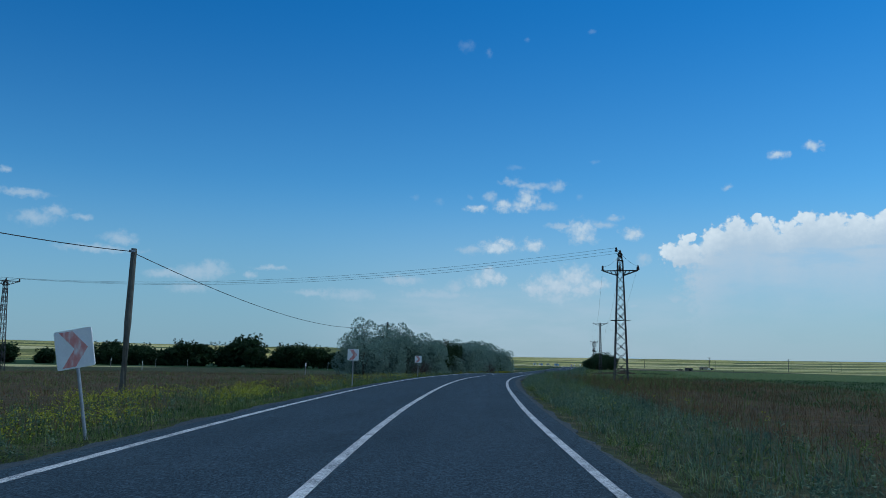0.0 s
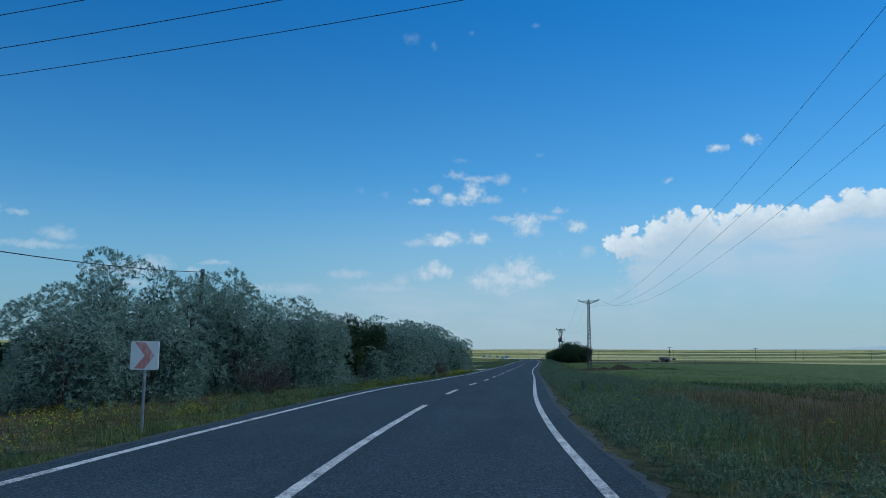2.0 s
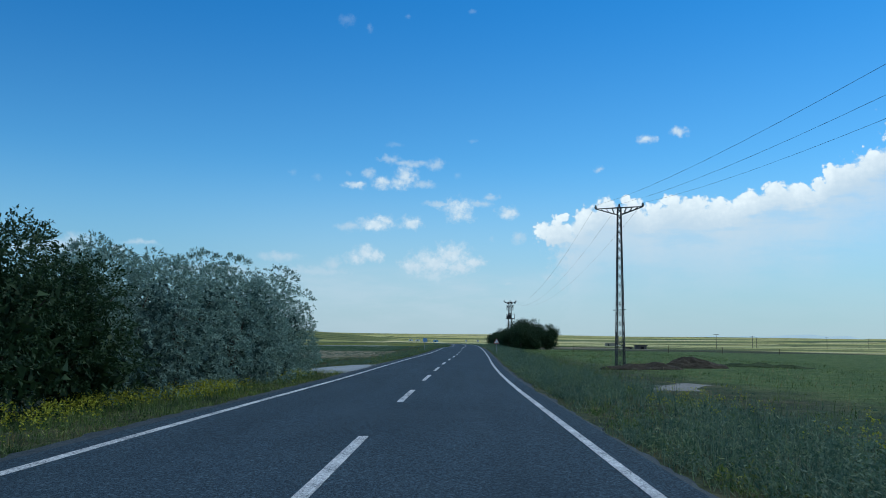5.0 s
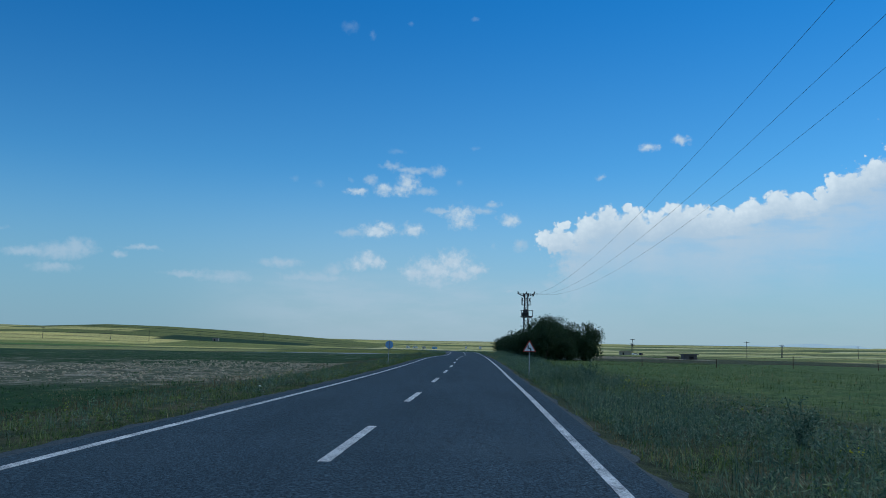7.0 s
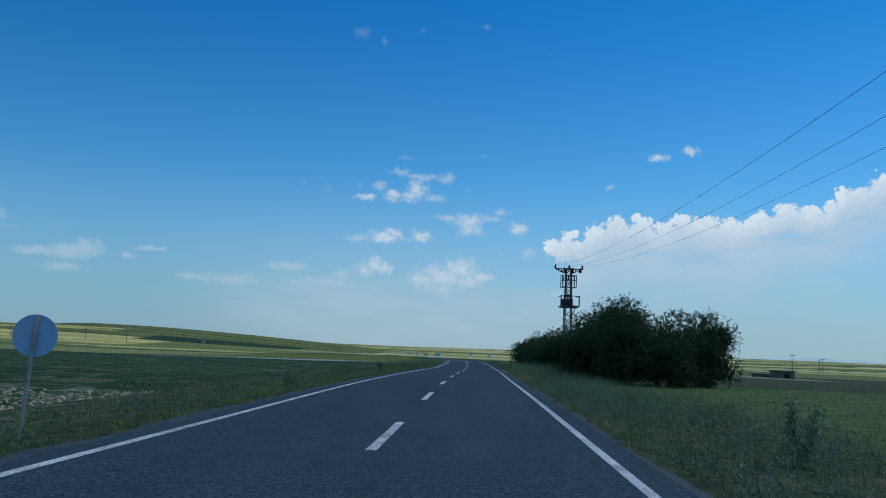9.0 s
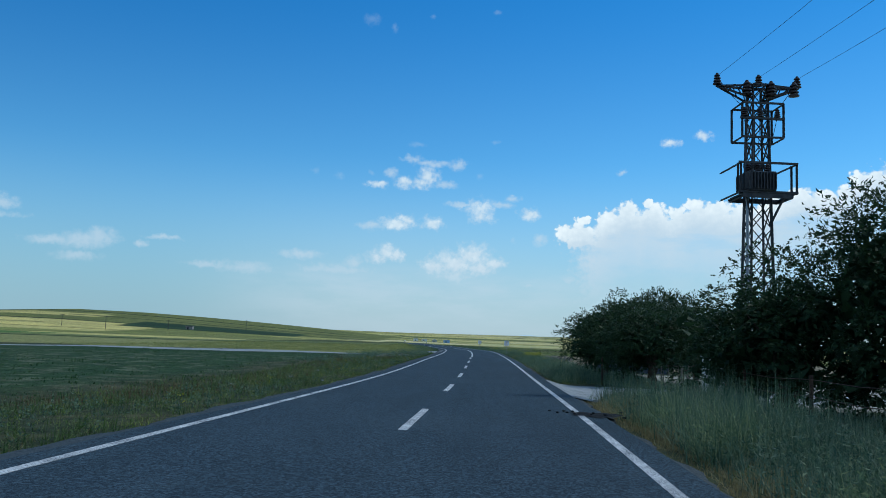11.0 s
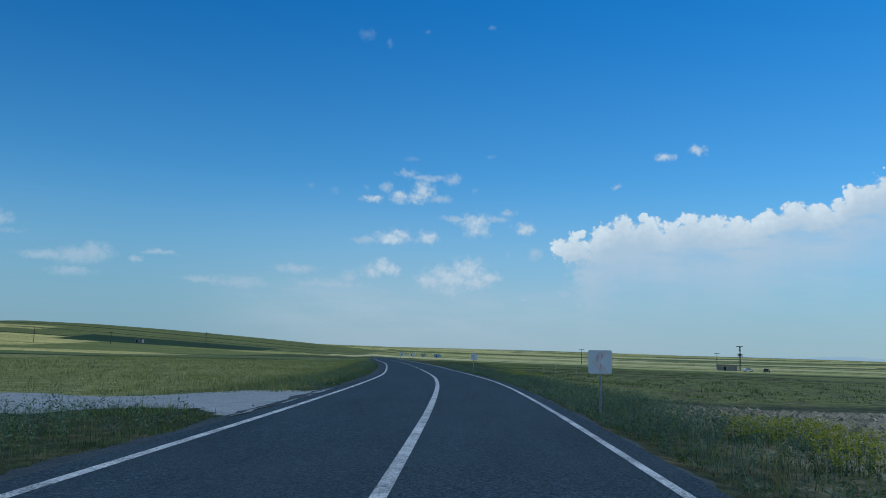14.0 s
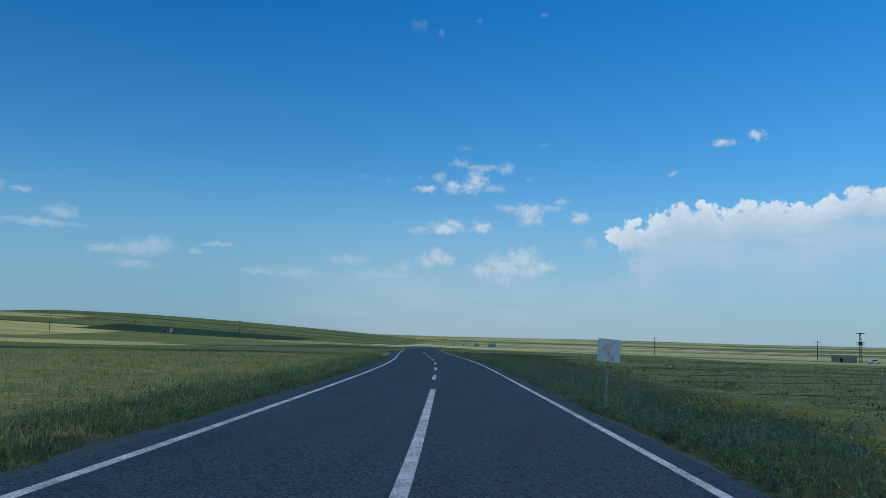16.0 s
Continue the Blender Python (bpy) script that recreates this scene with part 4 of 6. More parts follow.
# transformer pylon in the farm yard
cx, cy = 12.5, 353.5
cz0 = pylon_base(cx, cy)
pylon_c = thing("transformer_pylon", pose(cx, cy, cz0, 0, 0, 3), "dark steel lattice pylon carrying a transformer platform", "pylon")
lattice(pylon_c, 10.9 - cz0, 0.95, 0.5, 14, 0.08)
crossarm(pylon_c, 10.86 - cz0, 1.45, 0.5, 0.3, 0.075)
for dx in (-1.42, 0.05, 1.42):
    insulator(pylon_c, (dx, 0, 10.88 - cz0), 1, 1.3)
for dx in (-0.5, 0.35, 1.15):
    ins = insulator(pylon_c, (dx, -0.36, 10.45 - cz0), 1, 1.6)


def frame_box(lo, hi, w):
    bm = bmesh.new()
    c = [(x, y, z) for x in (lo[0], hi[0]) for y in (lo[1], hi[1]) for z in (lo[2], hi[2])]
    for i in range(8):
        for j in range(i + 1, 8):
            if sum(a != b for a, b in zip(c[i], c[j])) == 1:
                add_bar(bm, c[i], c[j], w)
    return bm


def frame_bars(name, lo, hi, w, parent):
    """The twelve bars of a steel cage, each a part."""
    c = [(x, y, z) for x in (lo[0], hi[0]) for y in (lo[1], hi[1]) for z in (lo[2], hi[2])]
    for i in range(8):
        for j in range(i + 1, 8):
            if sum(a != b for a, b in zip(c[i], c[j])) == 1:
                part(name, bar(c[i], c[j], w), STEEL, parent)


frame_bars("switch_frame_bar", (-0.72, -0.5, 8.95 - cz0), (0.72, 0.5, 10.15 - cz0), 0.065, pylon_c)
part("switch_rail", bar((-0.8, -0.5, 9.62 - cz0), (0.75, -0.5, 9.6 - cz0), 0.08), STEEL, pylon_c)
for dx in (-0.65, -0.1, 0.5):
    insulator(pylon_c, (dx, -0.5, 9.65 - cz0), 1, 1.0)
frame_bars("platform_beam", (-0.8, -0.72, 6.84 - cz0), (0.9, 0.5, 6.92 - cz0), 0.08, pylon_c)
for zz in (7.0, 8.0):
    part("guard_rail", bar((-0.95, -0.75, zz - cz0), (1.1, -0.75, zz - cz0), 0.07), STEEL, pylon_c)
    for xx in (-0.85, 1.07):
        part("guard_rail", bar((xx, -0.72, zz - cz0), (xx, 1.3, zz - cz0), 0.065), STEEL, pylon_c)
for xx, yy in ((-0.85, -0.72), (-0.85, -0.45), (1.07, -0.72), (1.07, -0.3)):
    part("rail_post", bar((xx, yy, 6.95 - cz0), (xx, yy, 8.03 - cz0), 0.06), STEEL, pylon_c)
for xx in (-0.3, 0.3):
    part("platform_strut", bar((xx, -0.3, 5.9 - cz0), (xx * 2.2, -0.72, 6.9 - cz0), 0.06), STEEL, pylon_c)
tank = part("transformer", box((-0.62, -0.85, 7.02 - cz0), (0.33, 0.1, 7.7 - cz0), 0.03), STEEL, pylon_c, "grey transformer tank with cooling fins")
for k in range(9):
    part("cooling_fin", box((-0.58 + k * 0.105, -0.97, 7.08 - cz0), (-0.555 + k * 0.105, -0.852, 7.64 - cz0)), STEEL, tank)
    part("cooling_fin", box((-0.74, -0.8 + k * 0.1, 7.08 - cz0), (-0.622, -0.77 + k * 0.1, 7.64 - cz0)), STEEL, tank)
for dx in (-0.48, -0.15, 0.18):
    insulator(pylon_c, (dx, -0.4, 7.7 - cz0), 1, 1.1)
part("conservator", tube([(-0.35, 0.25, 8.1 - cz0), (0.3, 0.25, 8.1 - cz0)], 0.15, 12), STEEL, pylon_c)
part("conduit", tube([(-0.55, -0.5, -0.2), (-0.55, -0.5, 6.9 - cz0)], 0.05, 8), GALV, pylon_c)
part("conduit", tube([(-0.3, -0.5, 7.95 - cz0), (-0.3, -0.5, 9.6 - cz0)], 0.03, 8), STEEL, pylon_c)

# side pylon on the branch, across the meadow
dxp, dyp = -59.0, 86.0
dz0 = pylon_base(dxp, dyp)
pylon_d = thing("lattice_pylon", pose(dxp, dyp, dz0, 0, 0, 60), "slim dark steel lattice pylon in the meadow", "pylon", "power line pylons")
lattice(pylon_d, 9.3 - dz0, 0.8, 0.3, 10, 0.07)
crossarm(pylon_d, 9.25 - dz0, 1.5, 0.45, 0.16, 0.06)
for dx in (-1.45, 0.0, 1.45):
    insulator(pylon_d, (dx, 0, 9.27 - dz0), 1, 0.9)


def cable(a, b, sag, r, label, group="power cables", name="power_cable", steps=36):
    a, b = Vector(a), Vector(b)
    pts = []
    for i in range(steps + 1):
        f = i / steps
        p = a.lerp(b, f)
        p.z -= sag * 4 * f * (1 - f)
        pts.append(p)
    tagged(part(name, tube(pts, r, 5), CABLE), label, "cable", group)


def local(t, p):
    return t.matrix_basis @ Vector(p)


ends_a = [local(pylon_a, (dx, 0 if dx else -0.32, 9.6 - az0)) for dx in (-1.46, 0, 1.46)]
tops_a = [local(pylon_a, (-0.1, dy, 10.98 - az0)) for dy in (-1.72, 0.0, 1.75)]
ends_b = [local(pylon_b, (dx, 0, 11.5 - bz0)) for dx in (-1.75, 0, 1.75)]
ends_c = [local(pylon_c, (dx, 0, 11.2 - cz0)) for dx in (-1.42, 0.05, 1.42)]
ends_d = [local(pylon_d, (dx, 0, 9.55 - dz0)) for dx in (-1.45, 0, 1.45)]
for i in range(3):
    cable(ends_a[i], ends_b[i], 3.5, 0.006, "thin dark power cable hung between two pylons")
    cable(ends_b[i], ends_c[i], 3.6, 0.006, "thin dark power cable hung between two pylons")
    cable(tops_a[i], ends_d[i], 1.5, 0.010, "thin dark power cable crossing over the road")
    cable(ends_d[i], (ends_d[i].x - 90, ends_d[i].y + 20, ends_d[i].z), 1.5, 0.012, "thin dark power cable over the meadow")
cable(tops_a[0], ends_a[2], 0.25, 0.01, "short slack jumper cable on a pylon", "jumper cables", "jumper_cable", 12)
cable(tops_a[2], ends_a[0], 0.3, 0.01, "short slack jumper cable on a pylon", "jumper cables", "jumper_cable", 12)
cable(tops_a[1], ends_a[1], 0.1, 0.01, "short slack jumper cable on a pylon", "jumper cables", "jumper_cable", 12)
for i in range(3):
    cable(ends_c[i], local(pylon_c, ((-0.65, -0.1, 0.5)[i], -0.5, 9.97 - cz0)), 0.1, 0.01, "short slack jumper cable on a pylon", "jumper cables", "jumper_cable", 12)
    cable(local(pylon_c, ((-0.65, -0.1, 0.5)[i], -0.5, 9.66 - cz0)), local(pylon_c, ((-0.48, -0.15, 0.18)[i], -0.4, 8.05 - cz0)), 0.0, 0.01, "short slack jumper cable on a pylon", "jumper cables", "jumper_cable", 12)


def wooden_pole(x, y, top, lean, label):
    z = ground_at(x, y)
    t = thing("wooden_pole", pose(x, y, z, 0, lean, 0), label, "pole", "roadside cable poles")
    h = top - z
    part("shaft", tube([(0, 0, -0.5), (0, 0, h * 0.5), (0.01, 0, h)], (0.15, 0.13, 0.105), 12), WOOD, t)
    part("cap_bracket", box((-0.12, -0.14, h - 0.16), (0.12, -0.1, h - 0.06), 0.005), GALV, t)
    return t


wooden_pole(-15.95, 30.8, 5.36, 1.2, "grey weathered wooden pole carrying a black cable")
wooden_pole(-20.48, 101.8, 5.98, 1.0, "grey weathered wooden pole rising out of silver bushes")
wooden_pole(-11.9, -16.0, 5.3, 0, "grey weathered wooden pole carrying a black cable")
cable((-15.95, 30.75, 5.25), (-20.48, 101.8, 5.85), 1.45, 0.016, "sagging black telephone cable between wooden poles", "telephone cables", "telephone_cable")
cable((-11.9, -16, 5.2), (-15.95, 30.75, 5.25), 1.0, 0.016, "sagging black telephone cable between wooden poles", "telephone cables", "telephone_cable")
cable((-20.48, 101.8, 5.85), (-21, 172, 4.9), 1.2, 0.016, "sagging black telephone cable between wooden poles", "telephone cables", "telephone_cable")


# ---- trees and bushes ----
def leaf_quads(centres, ways, length, width, rnd, droop=0.0, facing=None):
    """One small four-sided leaf at each centre, along its way; facing: the side to which its face turns, else at random."""
    n = len(centres)
    ways = ways / np.linalg.norm(ways, axis=1, keepdims=True)
    side = np.cross(ways, rnd.normal(size=(n, 3)) if facing is None else facing)
    side /= np.linalg.norm(side, axis=1, keepdims=True) + 1e-9
    ln = length * rnd.uniform(0.6, 1.3, (n, 1))
    wd = width * rnd.uniform(0.7, 1.3, (n, 1))
    tip = centres + ways * ln
    tip[:, 2] -= droop * ln[:, 0]
    mid = centres + ways * ln * 0.45
    return np.stack([centres, mid + side * wd / 2, tip, mid - side * wd / 2], 1)


def crown(rnd, lobes, shoots, per, shoot_len, length, width, upward, droop, spread=0.22, bias=0.0):
    """Leafy shoots on the skin of a heap of lobes, and a filling of leaves inside."""
    lobes = np.array(lobes)
    pick = rnd.choice(len(lobes), shoots, p=lobes[:, 3] ** 2 / (lobes[:, 3] ** 2).sum())
    d = rnd.normal(size=(shoots, 3))
    axis = lobes[:, :3] - np.array([0, 0, lobes[:, 2].mean() * 0.7])
    d += bias * (axis / np.linalg.norm(axis, axis=1, keepdims=True))[pick]
    d /= np.linalg.norm(d, axis=1, keepdims=True)
    depth = 1 - np.abs(rnd.normal(0, spread, shoots))
    root = lobes[pick, :3] + d * (lobes[pick, 3] * depth)[:, None]
    low = lobes[:, 2].min() - lobes[:, 3].max() * 0.8
    root[:, 2] = np.maximum(root[:, 2], low + 0.1)
    way = d + np.array([0, 0, upward]) + rnd.normal(0, 0.35, (shoots, 3))
    way /= np.linalg.norm(way, axis=1, keepdims=True)
    ln = shoot_len * rnd.uniform(0.4, 1.5, shoots)
    f = rnd.uniform(0.0, 1.0, (shoots, per))
    c = root[:, None] + way[:, None] * (f * ln[:, None])[..., None] + rnd.normal(0, shoot_len * 0.10, (shoots, per, 3))
    c[..., 2] -= droop * (f ** 2) * ln[:, None]
    lw = way[:, None] + rnd.normal(0, 0.75, (shoots, per, 3))
    out = np.repeat((d + np.array([0, 0, 0.35]))[:, None], per, 1) + rnd.normal(0, 0.3, (shoots, per, 3))
    return leaf_quads(c.reshape(-1, 3), lw.reshape(-1, 3), length, width, rnd, droop * 0.4, out.reshape(-1, 3))


def limbs(rnd, height, radius, trunk_r, n, start):
    made = []
    for k in range(n):
        bm = bmesh.new()
        a = k * 2.4 + rnd.uniform(-0.4, 0.4)
        r = radius * rnd.uniform(0.3, 0.6)
        z1 = height * rnd.uniform(0.5, 0.74)
        p0 = Vector((0, 0, start * rnd.uniform(0.8, 1.3)))
        p3 = Vector((math.cos(a) * r, math.sin(a) * r, z1))
        pts = [p0, p0.lerp(p3, 0.3) + Vector((0, 0, 0.12 * height)), p0.lerp(p3, 0.65) + Vector((rnd.uniform(-0.1, 0.1), rnd.uniform(-0.1, 0.1), 0.1 * height)), p3]
        add_tube(bm, pts, (trunk_r * 0.6, trunk_r * 0.42, trunk_r * 0.25, trunk_r * 0.08), 6)
        made.append(bm)
    return made


def inner(rnd, lobes, n, size):
    """Shaded leaf sprays in the heart of a crown."""
    lobes = np.array(lobes)
    lobes = lobes[lobes[:, 2] < lobes[:, 2].max() * 0.86]
    pick = rnd.randint(0, len(lobes), n)
    c = lobes[pick, :3] * np.array([0.74, 0.74, 0.95]) + rnd.normal(0, 0.35, (n, 3)) * lobes[pick, 3:4]
    return leaf_quads(c, rnd.normal(size=(n, 3)), size, size * 0.8, rnd)


def make_bush(seed, height, radius):
    """A silver-leaved olive bush, wide and feathery, made of many upright sprays, leafy down to the ground."""
    rnd = np.random.RandomState(seed)
    lobes = []
    for k in range(30):
        h = 0.07 + 0.76 * ((k + rnd.uniform(0, 1)) / 30)
        wide = (0.88 + 0.12 * math.sin(h * 5)) if h < 0.5 else math.sqrt(max(0.05, 1.0 - 1.05 * ((h - 0.5) / 0.45) ** 2))
        a, q = k * 2.399 + rnd.uniform(-0.5, 0.5), rnd.uniform(0.5, 0.78) * max(0.15, wide)
        q *= rnd.uniform(0.8, 1.1)
        lobes.append((math.cos(a) * q * radius, math.sin(a) * q * radius, h * height, rnd.uniform(0.25, 0.38) * radius))
    t = thing("silver_bush", Matrix(), "", "bush", "silver-leaved roadside bushes")
    part("trunk", tube([(0, 0, -0.3), (0.08, 0.03, height * 0.3), (0.0, 0.1, height * 0.65)], (0.14, 0.10, 0.05), 8), BARK, t)
    for bm in limbs(rnd, height, radius * 0.7, 0.10, 6, 0.35):
        part("limb", bm, BARK, t)
    # inner leaves carry the painted shade; the crown keeps the plain silver leaf
    quads_object("inner_foliage", inner(rnd, lobes, 2600, 0.20)[:, (0, 1, 2)] * 1.0, SHADE_LEAF, t, "dark shaded inner leaves", 3)
    q = crown(rnd, lobes, 2000, 12, 0.19, 0.132, 0.066, 0.25, 0.35, 0.08, 0.9)
    quads_object("crown", q[:, (0, 1, 2)] * 1.0, SILVER, t, corners=3)
    return t


def make_tree(seed, height, radius, clear, shoots, leaf, mat=None):
    """A round-headed orchard tree with a short trunk and large dark leaves."""
    rnd = np.random.RandomState(seed)
    lobes = []
    for k in range(32):
        a, q = k * 2.399 + rnd.uniform(-0.4, 0.4), rnd.uniform(0, 1) ** 0.5 * 0.78
        h = clear + (height - clear) * rnd.uniform(0.13, 0.84)
        q *= 1.0 if h < clear + (height - clear) * 0.55 else 0.72
        lobes.append((math.cos(a) * q * radius, math.sin(a) * q * radius, h, rnd.uniform(0.22, 0.36) * min(radius, (height - clear) * 0.6)))
    t = thing("tree", Matrix(), "", "tree")
    part("trunk", tube([(0, 0, -0.3), (0.04, 0.02, clear * 0.6), (-0.03, 0.05, clear * 1.1), (0.02, 0.0, height * 0.75)], (0.17, 0.14, 0.12, 0.04), 10), BARK, t)
    for bm in limbs(rnd, height, radius, 0.15, 6, clear * 0.9):
        part("limb", bm, BARK, t)
    quads_object("inner_foliage", inner(rnd, lobes, 1600, leaf * 3.4)[:, (0, 1, 2)] * 1.0, mat or DARK_LEAF, t, "dark shaded inner leaves", 3)
    q = crown(rnd, lobes, shoots, 12, 0.40, leaf, leaf * 0.8, 0.35, 0.3)
    quads_object("crown", q[:, (0, 1, 2)] * 1.0, mat or DARK_LEAF, t, corners=3)
    return t


def make_dead_bush(seed, height, radius):
    """A bare bush: a tangle of thin brown twigs."""
    rnd = random.Random(seed)
    t = thing("dead_bush", Matrix(), "", "bush")
    for j in range(5):
        bm = bmesh.new()
        for k in range(60):
            a, q = rnd.uniform(0, math.tau), rnd.uniform(0.15, 1.0) ** 0.6
            z = height * rnd.uniform(0.25, 1.0) * (1.1 - 0.5 * q)
            tip = Vector((math.cos(a) * q * radius, math.sin(a) * q * radius, z))
            root = Vector((rnd.uniform(-0.2, 0.2), rnd.uniform(-0.2, 0.2), -0.1)) * rnd.uniform(0, 1) + tip * rnd.choice((0.0, 0.4, 0.6, 0.75))
            mid = root.lerp(tip, 0.55) + Vector((rnd.uniform(-0.4, 0.4), rnd.uniform(-0.4, 0.4), rnd.uniform(-0.2, 0.4)))
            add_tube(bm, [root, mid, tip], (0.011, 0.008, 0.003), 4, False)
        part("branch", bm, TWIG, t)
    return t


TWIG = plain("dead_brown_twig", (0.05, 0.042, 0.04), (0.12, 0.098, 0.09), 6.0, 0.9)


def stand(proto, x, y, s, turn, label, group=""):
    ob = copy_thing(proto, pose(x, y, ground_at(x, y) - 0.05, 0, 0, turn) @ Matrix.Diagonal((s[0], s[0], s[1], 1)))
    ob.scale = (s[0], s[0], s[1])
    return tagged(ob, label, "", group)


def remove(proto):
    for o in (*proto.children_recursive, proto):
        bpy.data.objects.remove(o)


rnd = random.Random(11)
bushes = [make_bush(20 + k, h, r) for k, (h, r) in enumerate(((5.0, 2.5), (5.3, 2.5), (4.7, 2.6), (5.5, 2.6)))]
# the hedge of silver bushes: along the road, offset from its middle, height factor
HEDGE = [(87, -12.6, 0.9), (91.5, -14.4, 1.1), (91, -11.4, 0.95), (94, -13.8, 1.38), (98, -10.4, 1.15), (101.5, -12.6, 1.42), (105, -9.6, 1.1), (108.5, -11.4, 1.15),
         (112, -10.2, 0.95), (97, -12.2, 1.2), (104, -12.4, 1.15), (110, -9.9, 0.95), (114.5, -11.6, 1.0), (119.8, -9.2, 0.62), (118, -12.5, 1.15), (126, -8.2, 1.1), (128.5, -11.4, 1.2), (130, -7.6, 1.1), (133.5, -9.0, 1.2), (136, -7.5, 1.12),
         (139.5, -8.8, 1.14), (142.0, -7.5, 1.04), (145.5, -9.0, 1.26), (148, -7.6, 1.2), (151, -8.8, 1.36)]
HEDGE += [(153.5, -7.3, 1.22), (156.5, -9.2, 1.3), (169.8, -9.6, 1.05), (171.5, -8.4, 1.12), (174, -7.6, 1.06), (177.5, -9.0, 1.16), (180.5, -7.6, 1.1), (184, -8.2, 1.14), (187.5, -7.8, 1.05), (190, -8.4, 0.88)]
for k, (y, u, s) in enumerate(HEDGE):
    big = "tall" if s > 1.0 else "dense" if s > 0.88 else "low"
    stand(bushes[k % 4], float(road_x(y)) + u, y, (0.9 + 0.12 * rnd.random() + 0.3 * max(0.0, s - 1.15), s * 0.86), rnd.uniform(0, 360), f"{big} silver-grey leaved bush beside the road verge", "silver-leaved roadside bushes")
for p in bushes:
    remove(p)
dead = make_dead_bush(3, 2.6, 1.6)
for x, y, sc in ((-11.6, 138.2, 1.0), (-11.9, 140.0, 0.85), (-15.5, 96.5, 0.9)):
    stand(dead, x, y, (sc, sc), y * 31, "bare brown dead bush among silver bushes", "dead bushes in the hedge")
remove(dead)

trees = [make_tree(50 + k, h, r, c, 2150, 0.13) for k, (h, r, c) in enumerate(((5.0, 3.0, 1.0), (5.2, 2.9, 1.15), (4.9, 2.8, 0.9)))]
skirted = [make_tree(60 + k, h, r, 0.3, 1500, 0.135) for k, (h, r) in enumerate(((5.0, 3.0), (5.2, 2.9)))]
# x, y, width, height, leafy to the ground
YARD_TREES = [(12.0, 320.5, 0.95, 0.98, True), (12.8, 327, 1.05, 1.22, True), (15.4, 323, 0.95, 1.02, True), (14.4, 318.6, 0.7, 0.62, True), (17.2, 321.6, 0.75, 0.8, True), (18.4, 324.6, 0.92, 1.02, True), (9.9, 324.5, 0.7, 0.86, True), (13.4, 333, 1.1, 1.15, True),
              (15.8, 337, 1.0, 1.08, True), (12.6, 340.2, 0.8, 0.86, True), (11.2, 347.3, 1.15, 0.92, True), (13.8, 345.6, 1.25, 1.25, True), (16.8, 346.5, 1.2, 1.4, True), (18.0, 350.5, 1.15, 1.2, False),
              (11.0, 362.7, 1.05, 0.80, False), (10.6, 367.0, 0.95, 0.80, False), (10.4, 371.5, 1.0, 0.85, False), (13.9, 366.5, 1.1, 0.9, False), (13.4, 374.5, 1.05, 1.04, False), (13.6, 380.5, 0.85, 0.9, False)]
for k, (x, y, s, h, full) in enumerate(YARD_TREES):
    stand(skirted[k % 2] if full else trees[k % 3], x, y, (s, h), k * 77.0, "dark green round-headed orchard tree beside the yard fence", "orchard trees by the farm yard")
for k, (u, y, s, h) in enumerate(((-8.9, 122.0, 0.66, 0.88), (-9.6, 117.0, 0.8, 0.94), (-8.3, 163.9, 0.82, 0.87), (-7.9, 166.6, 0.78, 0.74), (-11.0, 165.5, 0.9, 0.95))):
    stand(skirted[k % 2] if k > 1 else trees[k], float(road_x(y)) + u, y, (s, h), 40.0 + 70 * k, "dark green tree among the silver bushes", "dark trees in the hedge")
for p in trees + skirted:
    remove(p)

small = [make_tree(70 + k, h, r, 0.5, 420, 0.44) for k, (h, r) in enumerate(((6.2, 3.6), (5.4, 3.9), (7.4, 4.2)))]
ROW = [(-152.3, 0.55), (-141.4, 0.62), (-137.2, 0.66), (-131.9, 0.82), (-127.3, 0.7), (-122.4, 0.62), (-117.8, 0.6), (-111.3, 0.72), (-106.9, 0.72), (-102.1, 0.78), (-97.3, 0.8), (-91.1, 0.92), (-86.2, 0.55), (-82.3, 0.5), (-76.6, 0.66), (-164.2, 0.7), (-154.0, 0.5), (-94.5, 0.72), (-85, 0.66), (-79.4, 0.7), (-72.4, 0.68), (-124.8, 0.7), (-114.6, 0.66), (-67.9, 0.6), (-62.5, 0.55), (-56.0, 0.6)]
for k, (x, s) in enumerate(ROW):
    y = 242 + rnd.uniform(-5, 5)
    stand(small[k % 3], x, y, (s * 1.7, s * 1.4), k * 51.0, "dark round tree in a row behind the meadow", "trees behind the meadow")
for x, y, s in ((560, 1100, 0.8), (640, 1180, 0.7)):
    stand(small[1], x, y, (s, s * 1.2), 20, "dark tree alone in far fields", "far field trees")
for p in small:
    remove(p)


# ---- farm yard ----
def fence(points, heights, label):
    t = thing("wire_fence", Matrix(), label, "fence")
    tops = []
    for k, ((x, y), h) in enumerate(zip(points, heights)):
        z = ground_at(x, y)
        part("post", bar((x, y, z - 0.3), (x + 0.03 * (k % 3 - 1), y, z + h), 0.07), RUST, t)
        tops.append((x, y, z, h))
    for lvl in (0.35, 0.65, 0.93):
        for a, b in zip(tops, tops[1:]):
            p, q = Vector((a[0], a[1], a[2] + a[3] * lvl)), Vector((b[0], b[1], b[2] + b[3] * lvl))
            mid = p.lerp(q, 0.5) - Vector((0, 0, 0.05))
            part("wire", tube([p, mid, q], 0.009, 5), RUST, t)
    return t


